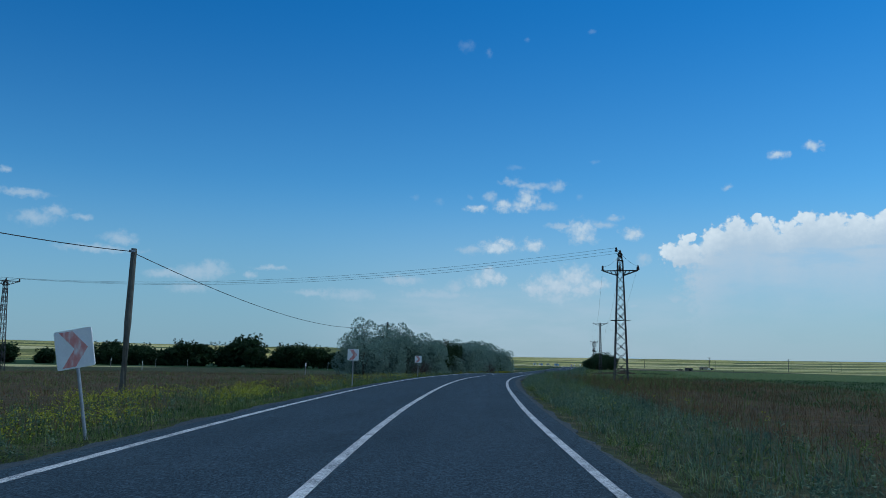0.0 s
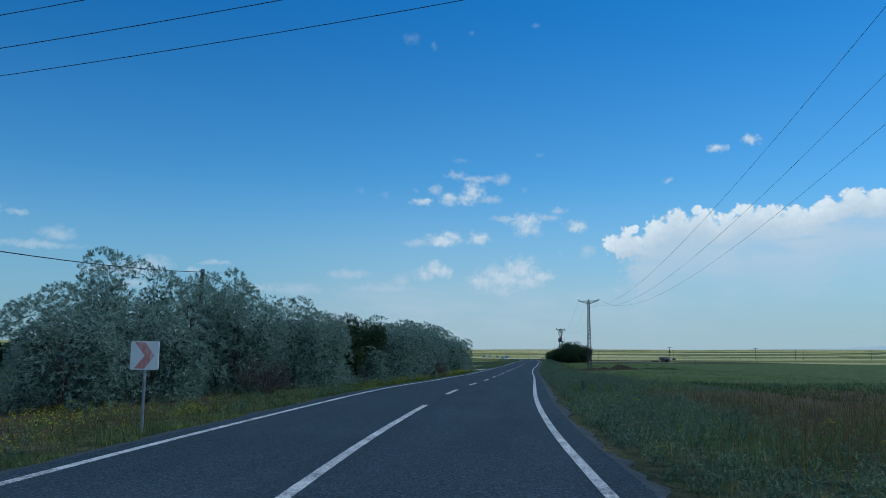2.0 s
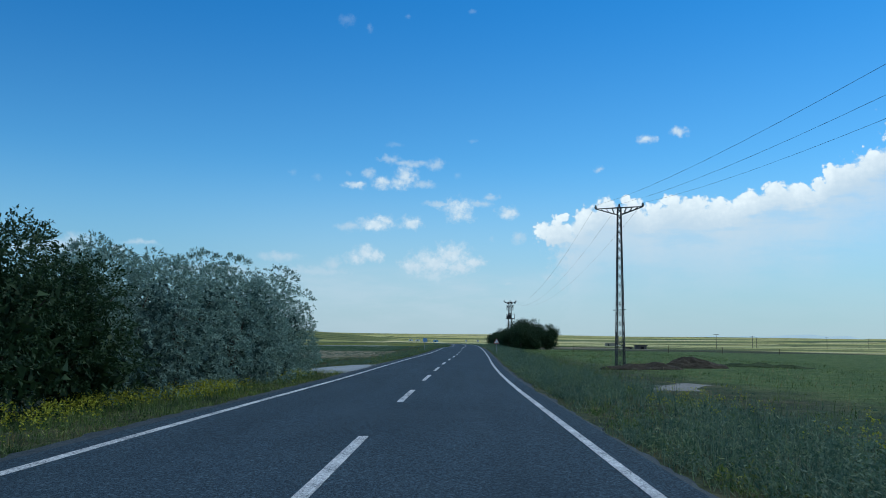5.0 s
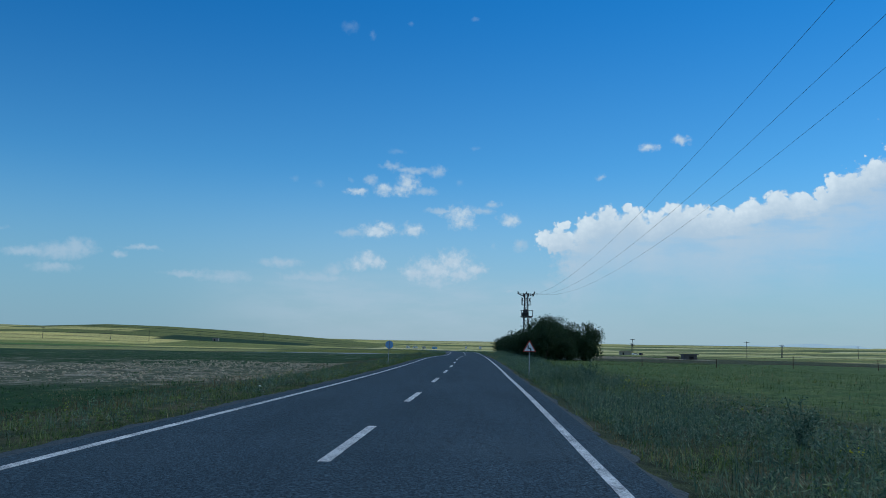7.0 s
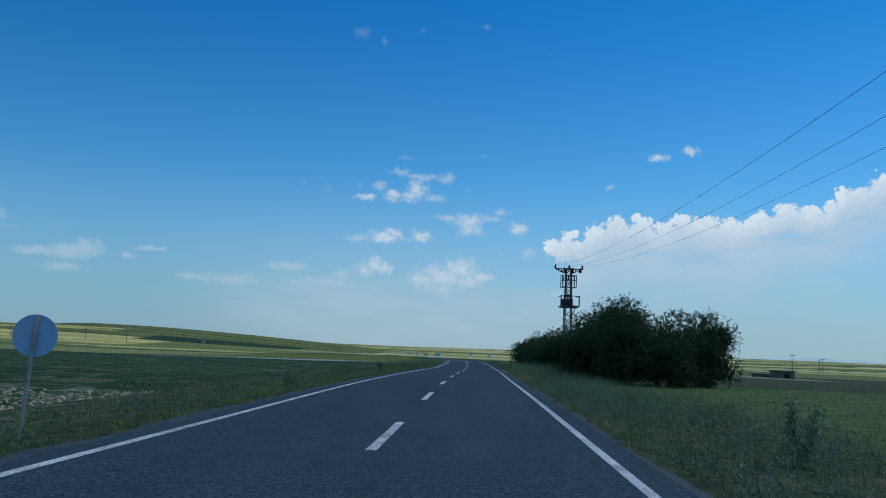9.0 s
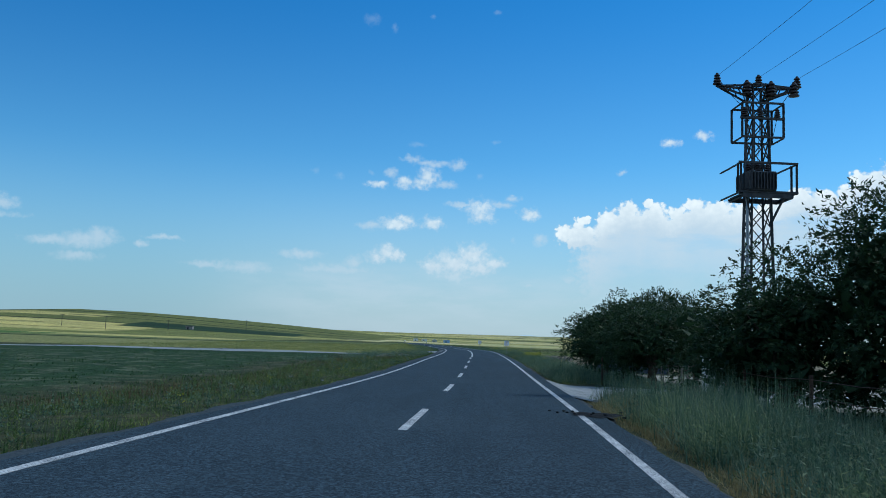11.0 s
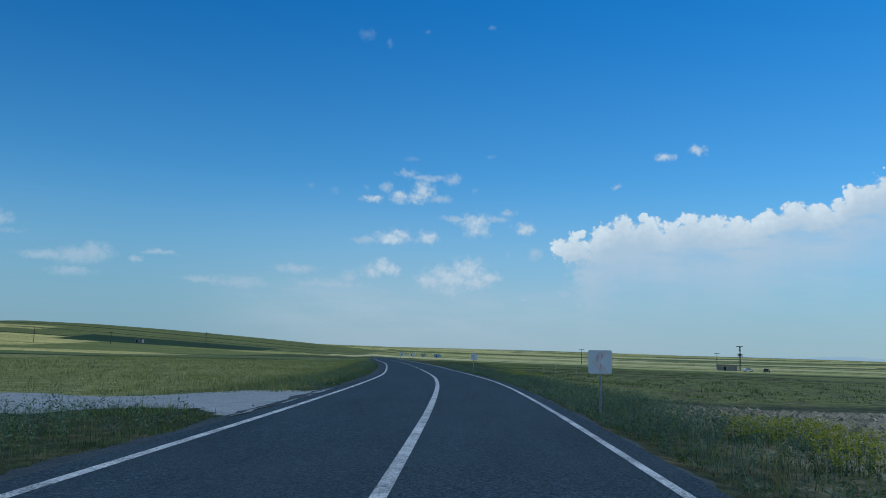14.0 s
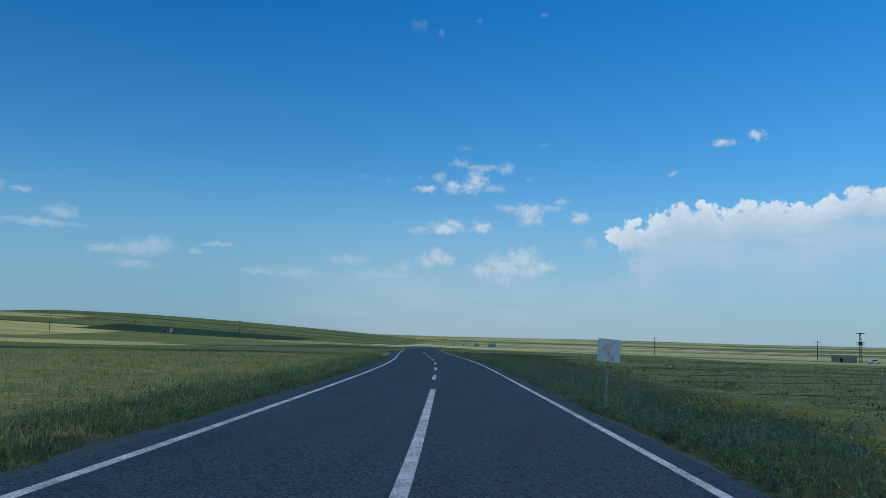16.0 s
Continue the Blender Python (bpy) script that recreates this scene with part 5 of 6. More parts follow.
fence([(8.8, 322), (9.0, 327), (9.3, 332), (9.5, 337), (9.7, 342), (9.9, 347), (10.1, 352.5)], [1.25] * 7, "sagging rusty wire fence along a farm yard")
fence([(8.9, 363.6), (9.7, 368.0), (10.2, 374.2), (11.0, 380.4), (11.45, 385.9)], [1.3, 1.35, 1.25, 1.25, 1.2], "sagging rusty wire fence under the orchard trees")
fence([(18, 291), (26, 293), (35, 296), (45, 298), (56, 301)], [1.2, 0.9, 1.3, 1.2, 1.0], "broken wire fence across a meadow")

# yard gate of welded bars
GATE_GREY = plain("weathered_gate_bars", (0.10, 0.085, 0.075), (0.22, 0.19, 0.17), 9.0, 0.85)
gx, gy = 11.3, 362.1
gate = thing("metal_gate", pose(gx, gy, ground_at(gx, gy) + 0.05, 0, 0, 3), "closed weathered gate leaf of upright bars", "gate", "yard gate leaves")
part("gate_frame", frame_box((0, 0, 0.06), (1.55, 0.03, 0.98), 0.032), GATE_GREY, gate)
for k in range(6):
    part("bar", tube([(0.22 + k * 0.22, 0.02, 0.1), (0.23 + k * 0.22, 0.02, 1.01)], 0.016, 6), GATE_GREY, gate)
part("brace", bar((0.05, 0.06, 0.12), (0.5, 0.06, 0.55), 0.05), GATE_GREY, gate)
part("gate_post", tube([(-0.08, 0.02, -0.3), (-0.08, 0.02, 1.06)], 0.03, 8), GATE_GREY, gate)
gx, gy = 10.9, 357.1
gate = thing("metal_gate", pose(gx, gy, ground_at(gx, gy) + 0.05, 0, 0, -38), "open sagging wire gate leaf with rusty frame", "gate", "yard gate leaves")
part("gate_frame", frame_box((0, 0, 0.06), (2.3, 0.03, 0.92), 0.032), RUST, gate)
for z0, z1 in ((0.9, 0.82), (0.6, 0.55), (0.3, 0.42)):
    part("wire", tube([(0.03, 0.02, z0), (1.1, 0.02, (z0 + z1) / 2 - 0.05), (2.27, 0.02, z1)], 0.011, 5), RUST, gate)
part("brace", tube([(0.05, 0.06, 0.75), (0.9, 0.06, 0.1)], 0.03, 6), GATE_GREY, gate)
part("brace", tube([(2.2, 0.06, 0.1), (1.3, 0.06, 0.78)], 0.03, 6), GATE_GREY, gate)
part("gate_post", tube([(-0.09, 0.02, -0.3), (-0.07, 0.02, 1.02)], 0.04, 8), GATE_GREY, gate)

# electric cabinet
ex, ey = 11.15, 353.6
cab = thing("electric_cabinet", pose(ex, ey, ground_at(ex, ey), 0, 0, 0), "pale metal electric cabinet with rusty side panel", "cabinet")
ch = 1.42 - ground_at(ex, ey)
part("body", box((-0.43, -0.3, 0.0), (0.18, 0.3, ch - 0.05), 0.01), PALE_METAL, cab)
part("side_panel", box((0.19, -0.3, 0.0), (0.45, 0.3, ch - 0.10), 0.01), plain("rust_brown_panel", (0.16, 0.085, 0.055), (0.27, 0.15, 0.10), 3.0, 0.8), cab, "rusty brown panel")
part("roof", box((-0.48, -0.36, ch - 0.05), (0.48, 0.36, ch), 0.012), PALE_METAL, cab)
cab_door = part("door", box((-0.4, -0.318, 0.1), (0.14, -0.302, ch - 0.12), 0.004), PALE_METAL, cab)
part("handle", box((0.04, -0.345, ch * 0.5), (0.07, -0.319, ch * 0.5 + 0.12), 0.004), STEEL, cab_door, "dark metal handle")

# concrete wall of the yard store, end on to the road
wx, wy = 12.05, 386.2
wz = ground_at(wx, wy)
store = thing("concrete_wall", pose(wx, wy, wz, 0, 0, -4), "tall stained grey plastered wall with dark blue foot", "wall")
# plaster toned darker and bluer, the tree shade on it put into colour
WALL_PLASTER = plain("stained_shade_toned_plaster", (0.12, 0.13, 0.14), (0.27, 0.28, 0.285), 0.7, 0.9, 0, 0.2, 0.5, 0.02)
WALL_FOOT = plain("dark_blue_foot", (0.045, 0.06, 0.10), (0.09, 0.11, 0.16), 2.0, 0.85)
part("slab", box((0, 0, 0.42), (5.2, 0.34, 3.60 - wz), 0.03), WALL_PLASTER, store)
part("foot", box((-0.015, -0.015, -0.3), (5.215, 0.355, 0.417), 0.015), WALL_FOOT, store, "dark blue foot of the wall")
part("coping", box((-0.04, -0.05, 3.602 - wz), (5.25, 0.39, 3.70 - wz), 0.02), CONCRETE, store)
part("return_wall", box((4.86, 0.36, -0.3), (5.2, 6.0, 3.4 - wz), 0.03), WALL_PLASTER, store)

# white bucket-like lump and small block behind the fence
yb = thing("concrete_block", pose(12.9, 356.2, ground_at(12.9, 356.2)), "pale concrete block standing in the yard", "block")
part("block", box((-0.35, -0.3, -0.02), (0.35, 0.3, 0.85), 0.04), CONCRETE, yb)


# ---- dug earth, markers, irrigation ----
def mound(x, y, rx, ry, h, seed, label, mat=None):
    bm = bmesh.new()
    n, m = 22, 9
    rows = []
    for j in range(m + 1):
        q = j / m
        row = []
        for k in range(n):
            a = k * math.tau / n
            px, py = x + math.cos(a) * rx * q, y + math.sin(a) * ry * q
            hh = h * (1 - q * q) * (0.65 + 0.7 * noise.noise((px * 0.9 + seed, py * 0.9, 0.3))) + 0.10 * noise.noise((px * 3, py * 3, seed))
            row.append(bm.verts.new((px, py, ground_at(px, py) + (hh if j < m else -0.08))))
        rows.append(row)
    for a, b in zip(rows, rows[1:]):
        for k in range(n):
            vs = (a[k], b[k], b[(k + 1) % n], a[(k + 1) % n])
            bm.faces.new(vs)
    bmesh.ops.remove_doubles(bm, verts=bm.verts, dist=0.001)
    bmesh.ops.recalc_face_normals(bm, faces=bm.faces)
    tagged(part("earth_mound", bm, mat or SOIL), label, "earth mound", "heaps of earth")


HEAP_GREEN = plain("grassy_old_soil", (0.025, 0.04, 0.018), (0.06, 0.085, 0.034), 2.0, 0.95, 0, 0.1, 0.9, 0.06)
mound(10.6, 208.0, 2.6, 1.5, 0.55, 1, "low heap of dug brown soil by a pylon")
mound(14.4, 211.0, 3.0, 1.6, 0.75, 4, "heap of dug brown soil in the meadow")
mound(8.4, 206.8, 1.6, 1.2, 0.45, 7, "low heap of dug brown soil by a pylon")
mound(22.0, 217.0, 4.6, 1.5, 0.40, 9, "grassy heap of old soil in the meadow", HEAP_GREEN)


mound(-3.0, 414.6, 1.2, 0.8, 0.30, 12, "low pale heap of stony earth on the verge", PALE_EARTH)
mound(-5.6, 416.0, 1.1, 0.8, 0.36, 15, "low pale heap of stony earth on the verge", PALE_EARTH)


def marker_post(x, y, h, label):
    z = ground_at(x, y)
    t = thing("marker_post", pose(x, y, z, 0, 2, 15), label, "post", "white marker posts")
    part("shaft", tube([(0, 0, -0.2), (0, 0, h * 0.72)], 0.06, 8), CONCRETE, t)
    part("top", tube([(0, 0, h * 0.721), (0, 0, h)], (0.07, 0.055), 8), SIGN_WHITE, t, "white painted top")


for x, y, h in ((-27.6, 93, 1.35), (-60, 120, 1.3), (-95.4, 176.3, 1.9), (-102.6, 212, 1.9), (-103, 232, 2.0), (-59.4, 219, 2.0)):
    marker_post(x, y, h, "white-topped concrete post in the meadow")
for x, y in ((-17.6, 652), (-9.2, 640), (-20.2, 690), (-11.5, 668)):
    marker_post(x, y, 1.1, "white-topped reflector post beside the road bend")


def sprinkler(x, y, h):
    z = ground_at(x, y)
    t = thing("sprinkler", pose(x, y, z, 0, random.Random(int(x * 7 + y)).uniform(-5, 5), 0), "thin metal irrigation sprinkler standing in the crop", "sprinkler", "irrigation sprinklers")
    part("riser", tube([(0, 0, -0.1), (0, 0, h)], 0.016, 6), GALV, t)
    part("head", tube([(0, 0, h + 0.001), (0.02, 0, h + 0.05), (0.10, 0, h + 0.09)], (0.03, 0.035, 0.02), 6), GALV, t)


def irrigation_pipe(pts):
    p = [(x, y, ground_at(x, y) + 0.16) for x, y in pts]
    tagged(part("irrigation_pipe", tube(p, 0.016, 7), CABLE), "black irrigation pipe lying across the crop", "pipe", "irrigation pipes")


for x, y in ((16.6, 516), (17.4, 504.3), (17.4, 537.8), (23, 527), (24.5, 549), (30, 540), (29.5, 560), (37, 552), (20, 560), (45, 570), (36, 590), (52, 600)):
    sprinkler(x, y, 0.95)
for k in range(4):
    irrigation_pipe([(13 + 0.5 * k, 505 + 13 * k), (25, 510 + 13.2 * k), (40, 516 + 13.6 * k), (60, 525 + 14 * k)])


# ---- far things ----
def hut(x, y, sx, sy, h, label, mat=PLASTER):
    z = ground_at(x, y)
    t = thing("farm_hut", pose(x, y, z), label, "hut", "far farm buildings")
    part("wall", box((0, 0, -0.5), (sx, sy, h), 0.03), mat, t)
    part("roof", box((-0.3, -0.4, h + 0.003), (sx + 0.3, sy + 0.4, h + 0.22), 0.03), mat, t)
    for k in range(max(1, int(sx / 4))):
        part("door", box((1.2 + 4 * k, -0.06, 0.0), (2.2 + 4 * k, -0.003, h * 0.65), 0.01), PAINTED_DOORWAY, t, "near-black panel painted as a door opening")
    return t


hut(118.2, 788.0, 7.0, 5.0, 2.3, "low flat-roofed farm hut in far fields")
hut(55.3, 410, 3.0, 3.0, 1.1, "small low grey farm hut behind the meadow", DARK_PLASTER)
hut(51.2, 408, 2.2, 2.0, 0.5, "small low grey farm hut behind the meadow", DARK_PLASTER)
hut(-205, 985, 5, 4, 2.2, "small pale farm hut on the hillside")


def far_pylon(x, y, h, w, label):
    z = ground_at(x, y)
    t = thing("far_pylon", pose(x, y, z), label, "pylon", "far power pylons")
    part("mast", tube([(0, 0, -0.5), (0, 0, h)], (w, w * 0.55), 4), STEEL, t)
    part("crossarm", bar((-1.6, 0, h - 0.5), (1.6, 0, h - 0.5), 0.22), STEEL, t)
    return t


twz = ground_at(125.6, 785.8)
tower = thing("transformer_pylon", pose(125.6, 785.8, twz), "dark steel pylon with transformer beside a hut", "pylon")
lattice(tower, 10.2 - twz, 0.75, 0.4, 7, 0.08)
part("crossarm", bar((-1.5, 0, 10.0 - twz), (1.5, 0, 10.0 - twz), 0.25), STEEL, tower)
frame_bars("platform_bar", (-1.0, -0.7, 5.9 - twz), (1.0, 0.6, 6.9 - twz), 0.1, tower)
part("transformer", box((-0.5, -0.4, 6.0 - twz), (0.5, 0.4, 7.0 - twz), 0.05), STEEL, tower)
for x, y, h in ((-239.6, 919, 9), (-275, 930, 8), (-206, 948, 7.5), (-165, 1010, 9), (-320, 905, 9), (168, 690, 9), (230, 800, 9), (330, 900, 10), (262, 880, 9), (420, 1010, 10),
                (505, 1120, 11), (150, 900, 9), (90, 1000, 10)):
    far_pylon(x, y, h, 0.22, "dark power pylon in far fields")


def car(x, y, turn, paint, label):
    z = ground_at(x, y)
    t = thing("parked_car", pose(x, y, z, 0, 0, turn), label, "car", "far parked vehicles")
    side = [(-2.1, 0.35), (2.1, 0.35), (2.1, 0.75), (1.2, 0.9), (0.7, 1.42), (-1.2, 1.45), (-2.0, 0.95)]
    bm = prism(side, -0.8, 0.8)
    part("body", bm, paint, t)
    part("window", prism([(-1.55, 0.97), (0.95, 0.97), (0.6, 1.34), (-1.1, 1.37)], -0.815, -0.802), GLASS_DARK, t, "dark side window")
    for wxk in (-1.3, 1.3):
        for wyk in (-0.72, 0.72):
            wheel = part("wheel", tube([(wxk, wyk - 0.1, 0.32), (wxk, wyk + 0.1, 0.32)], 0.32, 14), RUBBER, t)
            out = math.copysign(1, wyk)
            part("rim", tube([(wxk, wyk + out * 0.101, 0.32), (wxk, wyk + out * 0.115, 0.32)], 0.2, 12), GALV, wheel, "grey metal rim")
    return t


car(123.8, 770, 10, CAR_WHITE, "white car parked near a farm hut")
car(121, 741, 60, GLASS_DARK, "dark car parked in far fields")


def shed(x, y, sx, h, mat, label):
    z = ground_at(x, y)
    t = thing("roadside_shed", pose(x, y, z, 0, 0, 5), label, "shed", "far roadside sheds")
    part("wall", box((0, 0, -0.5), (sx, 5, h), 0.04), mat, t)
    part("roof", prism([(-0.3, h + 0.003), (sx + 0.3, h + 0.003), (sx / 2, h + 0.7)], -0.2, 5.2), PALE_METAL, t)
    part("door", box((sx * 0.3, -0.05, 0), (sx * 0.45, -0.003, h * 0.6), 0.01), PAINTED_DOORWAY, t)


# shed shapes stand in for white and blue vehicles far off
for x, y, sx, h, mt, lab in ((-36, 1075, 4, 1.8, CAR_WHITE, "white shed-shaped block far down the road"), (-29, 1078, 4.5, 1.6, CAR_WHITE, "white shed-shaped block far down the road"),
                             (-20, 1075, 4, 1.6, PALE_METAL, "pale shed-shaped block far down the road"), (-10, 1072, 5, 2.0, SIGN_BLUE, "blue shed-shaped block far down the road")):
    shed(x, y, sx, h, mt, lab)


# mountains along the horizon, haze painted as pale blue colour and a glow
def build_mountains():
    m, g, b = material("painted_haze_blue", 1.0, 0, 0.0)
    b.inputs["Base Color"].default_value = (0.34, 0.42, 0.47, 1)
    # weak emission pales the ridge like air in between; no lamp there
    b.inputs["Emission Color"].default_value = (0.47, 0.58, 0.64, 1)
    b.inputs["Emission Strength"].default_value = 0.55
    v, f, n = [], [], 90
    for k in range(n + 1):
        a = radians(4 + 46 * k / n)
        h = 0.0120 + 0.0062 * noise.noise((k * 0.11, 1.7, 0)) + 0.0018 * noise.noise((k * 0.43, 5.1, 0)) - 0.004 * (1 - min(1, k / 25))
        for rr, z in ((4150, 0.0), (4200, 4200 * h), (4420, 4200 * h * 0.7), (4420, -20)):
            v.append((math.sin(a) * rr, 300 + math.cos(a) * rr, z))
    for k in range(n):
        for j in range(3):
            f.append((4 * k + j, 4 * k + j + 1, 4 * k + j + 5, 4 * k + j + 4))
    tagged(mesh_object("backdrop", v, f, m), "pale blue mountains with painted haze on the horizon", "mountains", kind="structure")


build_mountains()


# ---- grass, weeds, flowers and crops ----
def blades(rnd, x, y, h, per, spread, width, lean):
    """Tufts of bent blades at the given places, as an array of quads."""
    n = len(x)
    bx = np.repeat(x, per) + rnd.normal(0, spread, n * per)
    by = np.repeat(y, per) + rnd.normal(0, spread, n * per)
    hh = np.repeat(h, per) * rnd.uniform(0.45, 1.2, n * per)
    base = np.stack([bx, by, land(bx, by) - 0.03], -1)
    a = rnd.uniform(0, math.tau, n * per)
    out = np.stack([np.cos(a), np.sin(a), 0 * a], -1)
    side = np.stack([-np.sin(a), np.cos(a), 0 * a], -1)
    k = np.abs(rnd.normal(0, lean, n * per))
    up = np.array([0, 0, 1.0])
    w = (width * rnd.uniform(0.6, 1.4, n * per))[:, None]
    tip = base + up * (hh * (1 - 0.25 * k))[:, None] + out * (k * hh)[:, None]
    return np.stack([base - side * w * 0.6, base + side * w * 0.6, tip], 1), tip


def spots(rnd, n, u0, u1, y0, y1, power=1.0):
    u = u0 + (u1 - u0) * rnd.uniform(0, 1, n) ** power
    y = rnd.uniform(y0, y1, n)
    return road_x(y) + u, y


def wander(x, y, scale, seed):
    """Smooth patches between 0 and 1 over the plan."""
    s = 0
    for k in range(4):
        a = seed * 1.7 + k * 2.1
        s = s + np.sin((x * math.cos(a) + y * math.sin(a)) * scale * (1 + 0.6 * k) + a * 3.0)
    return 0.5 + 0.5 * np.tanh(s * 0.7)


def clear_of(x, y):
    """Where grass may grow: off the gravel, the yard and the bare patches."""
    u = x - road_x(y)
    drive = (u > 0) & (y < 362.6) & (y > np.interp(x, [5.3, 6.7, 7.8, 10.7, 13], [349.3, 352.9, 354.6, 356.6, 357])) & (y > 345)
    yard = (x > 13.2) & (y > 353) & (y < 384)
    track = (u < 0) & (y > np.interp(x, [-60, -24, -16.7, -8.3, -5.9, -2.4, 0.1], [427, 436.6, 435.2, 437.4, 438.4, 435.4, 430.8])) & (y < np.interp(x, [-60, -27, -18, -13.6, -9.5, -4.5, -1.2, 0.2], [436, 446, 450, 451.6, 450, 445.6, 444.4, 445.6]))
    entrance = (u < 0) & (y > 193) & (y < 205)
    bare = (x > 4.0) & (x < 8.6) & (y > 177.5) & (y < 188.5)
    soil = (x > 8.0) & (x < 17.6) & (y > 206) & (y < 212.8)
    heaps = (x > -7.0) & (x < -1.7) & (y > 412.5) & (y < 417.0)
    return ~(heaps | drive | yard | track | entrance | bare | soil)


def sow(name, mat, label, rows, seed, patchy=None):
    rnd = np.random.RandomState(seed)
    out = []
    for n, u0, u1, y0, y1, power, h, per, spread, width, lean in rows:
        x, y = spots(rnd, n, u0, u1, y0, y1, power)
        keep = clear_of(x, y)
        if patchy:
            keep &= rnd.uniform(0, 1, n) < 0.25 + wander(x, y, *patchy)
        if mat == CROP:
            keep &= (rnd.uniform(0, 1, n) < 0.3) | (x > 0) | (y < 250) | (y > 303) | (x < -60)
        x, y = x[keep], y[keep]
        hh = h * rnd.uniform(0.6, 1.3, len(x)) * (0.55 + 0.9 * wander(x, y, 0.8, seed)) * (0.4 + 0.6 * ease(np.abs(x - road_x(y)), 4.1, 4.9))
        out.append(blades(rnd, x, y, hh, per, spread, width, lean)[0])
    return tagged(quads_object(name, np.concatenate(out), mat, corners=3), label, "grass", kind="stuff")


# rows: count, offsets from the middle of the road, along it, crowding, height, blades, spread, width, bend
sow("verge_grass", GRASS, "uneven green verge grass along the asphalt", [
    (4600, 4.1, 5.1, -5, 352, 1.0, 0.17, 6, 0.10, 0.014, 1.1), (2400, 4.1, 5.1, 363, 520, 1.0, 0.17, 6, 0.10, 0.014, 1.1), (3200, -4.25, -5.2, -5, 190, 1.0, 0.16, 6, 0.10, 0.013, 1.1), (3800, -4.25, -5.2, 206, 520, 1.0, 0.16, 6, 0.10, 0.013, 1.1),
    (7500, 4.3, 8.0, -5, 352, 1.3, 0.24, 6, 0.13, 0.014, 1.0), (4400, 4.3, 8.0, 363, 560, 1.3, 0.24, 6, 0.13, 0.014, 1.0),
    (5500, -4.4, -7.3, -5, 100, 1.3, 0.22, 6, 0.13, 0.015, 1.0), (4500, -4.4, -6.8, 100, 195, 1.2, 0.24, 6, 0.13, 0.015, 1.0),
    (3600, -6.0, -13, 340, 436, 1.2, 0.30, 8, 0.15, 0.013, 0.9), (5600, -4.5, -8.2, 203, 445, 1.4, 0.22, 7, 0.13, 0.013, 1.0), (4200, -4.4, -8.2, 453, 570, 1.4, 0.24, 6, 0.13, 0.015, 1.0)], 101)
sow("tall_verge_grass", GRASS_COOL, "tall blue-green grass and weeds on the verge", [
    (2400, 4.6, 8.5, -5, 95, 1.2, 0.34, 10, 0.16, 0.012, 0.8), (3600, 4.15, 9.0, 106, 165, 1.2, 0.30, 10, 0.16, 0.014, 0.8), (6000, 4.35, 8.5, 130, 322, 1.3, 0.46, 10, 0.16, 0.012, 0.75), (4200, 4.6, 7.6, 322, 351, 1.0, 0.80, 10, 0.17, 0.013, 0.65), (1800, 7.6, 11.5, 322, 351, 1.0, 0.42, 10, 0.17, 0.013, 0.7),
    (2600, 6.5, 13.2, 363, 386, 1.0, 0.34, 10, 0.15, 0.012, 0.7), (3000, 4.5, 8.6, 364, 392, 1.1, 0.55, 10, 0.15, 0.012, 0.7), (4200, 4.4, 7.8, 392, 540, 1.4, 0.38, 10, 0.16, 0.012, 0.8),
    (1600, -5.4, -10, 205, 330, 1.2, 0.30, 9, 0.15, 0.012, 0.8)], 102, (0.16, 2))
sow("meadow_grass", RUSSET, "russet and brown seeding meadow grass", [
    (500, 6.5, 16, 56, 80, 1.0, 0.8, 8, 0.22, 0.012, 0.6), (8000, 8.0, 26, -5, 105, 1.3, 0.40, 7, 0.26, 0.014, 0.85), (9500, -6.5, -45, -5, 95, 1.5, 0.38, 7, 0.26, 0.014, 0.85),
    (1500, -7, -13, 205, 330, 1.2, 0.26, 6, 0.15, 0.014, 0.7), (1600, -6.8, -13, 345, 434, 1.2, 0.36, 8, 0.15, 0.012, 0.7)], 103, (0.05, 5))
sow("green_meadow_grass", GRASS, "rough green meadow grass", [
    (700, 6.0, 16, 54, 80, 1.0, 0.7, 8, 0.22, 0.013, 0.7), (2800, 6.5, 30, -5, 110, 1.5, 0.30, 7, 0.26, 0.016, 0.95), (2600, 7.5, 34, 110, 190, 1.5, 0.22, 7, 0.28, 0.02, 1.1), (5000, -7.0, -50, -5, 95, 1.4, 0.30, 7, 0.26, 0.016, 0.95),
    (5500, 7.5, 34, 190, 335, 1.5, 0.22, 7, 0.28, 0.02, 1.1)], 104)
sow("dry_grass", STRAW, "dry straw-coloured grass tufts on the verge", [
    (1900, 4.2, 6.4, -5, 322, 1.2, 0.22, 7, 0.08, 0.012, 0.9), (2600, 4.15, 5.1, 318, 350, 1.0, 0.34, 9, 0.10, 0.012, 0.9), (900, 4.2, 6.0, 363, 440, 1.2, 0.24, 8, 0.08, 0.012, 0.9),
    (1500, -4.4, -8, -5, 560, 1.3, 0.24, 7, 0.08, 0.012, 0.9), (1500, 4.4, 9, 400, 540, 1.1, 0.28, 8, 0.10, 0.012, 0.9), (900, 8, 24, 60, 330, 1.2, 0.4, 5, 0.1, 0.012, 0.7)], 105, (0.22, 3))
sow("field_crop", CROP, "dark green low leafy crop", [
    (12000, -12.5, -75, 207, 436, 1.6, 0.12, 6, 0.18, 0.06, 1.3), (8000, 15, 70, -10, 128, 1.5, 0.22, 6, 0.18, 0.05, 0.95)], 106)
sow("green_crop", GRASS, "low green crop in rows", [(9000, 13, 70, 455, 640, 1.5, 0.16, 6, 0.18, 0.055, 1.0)], 107)
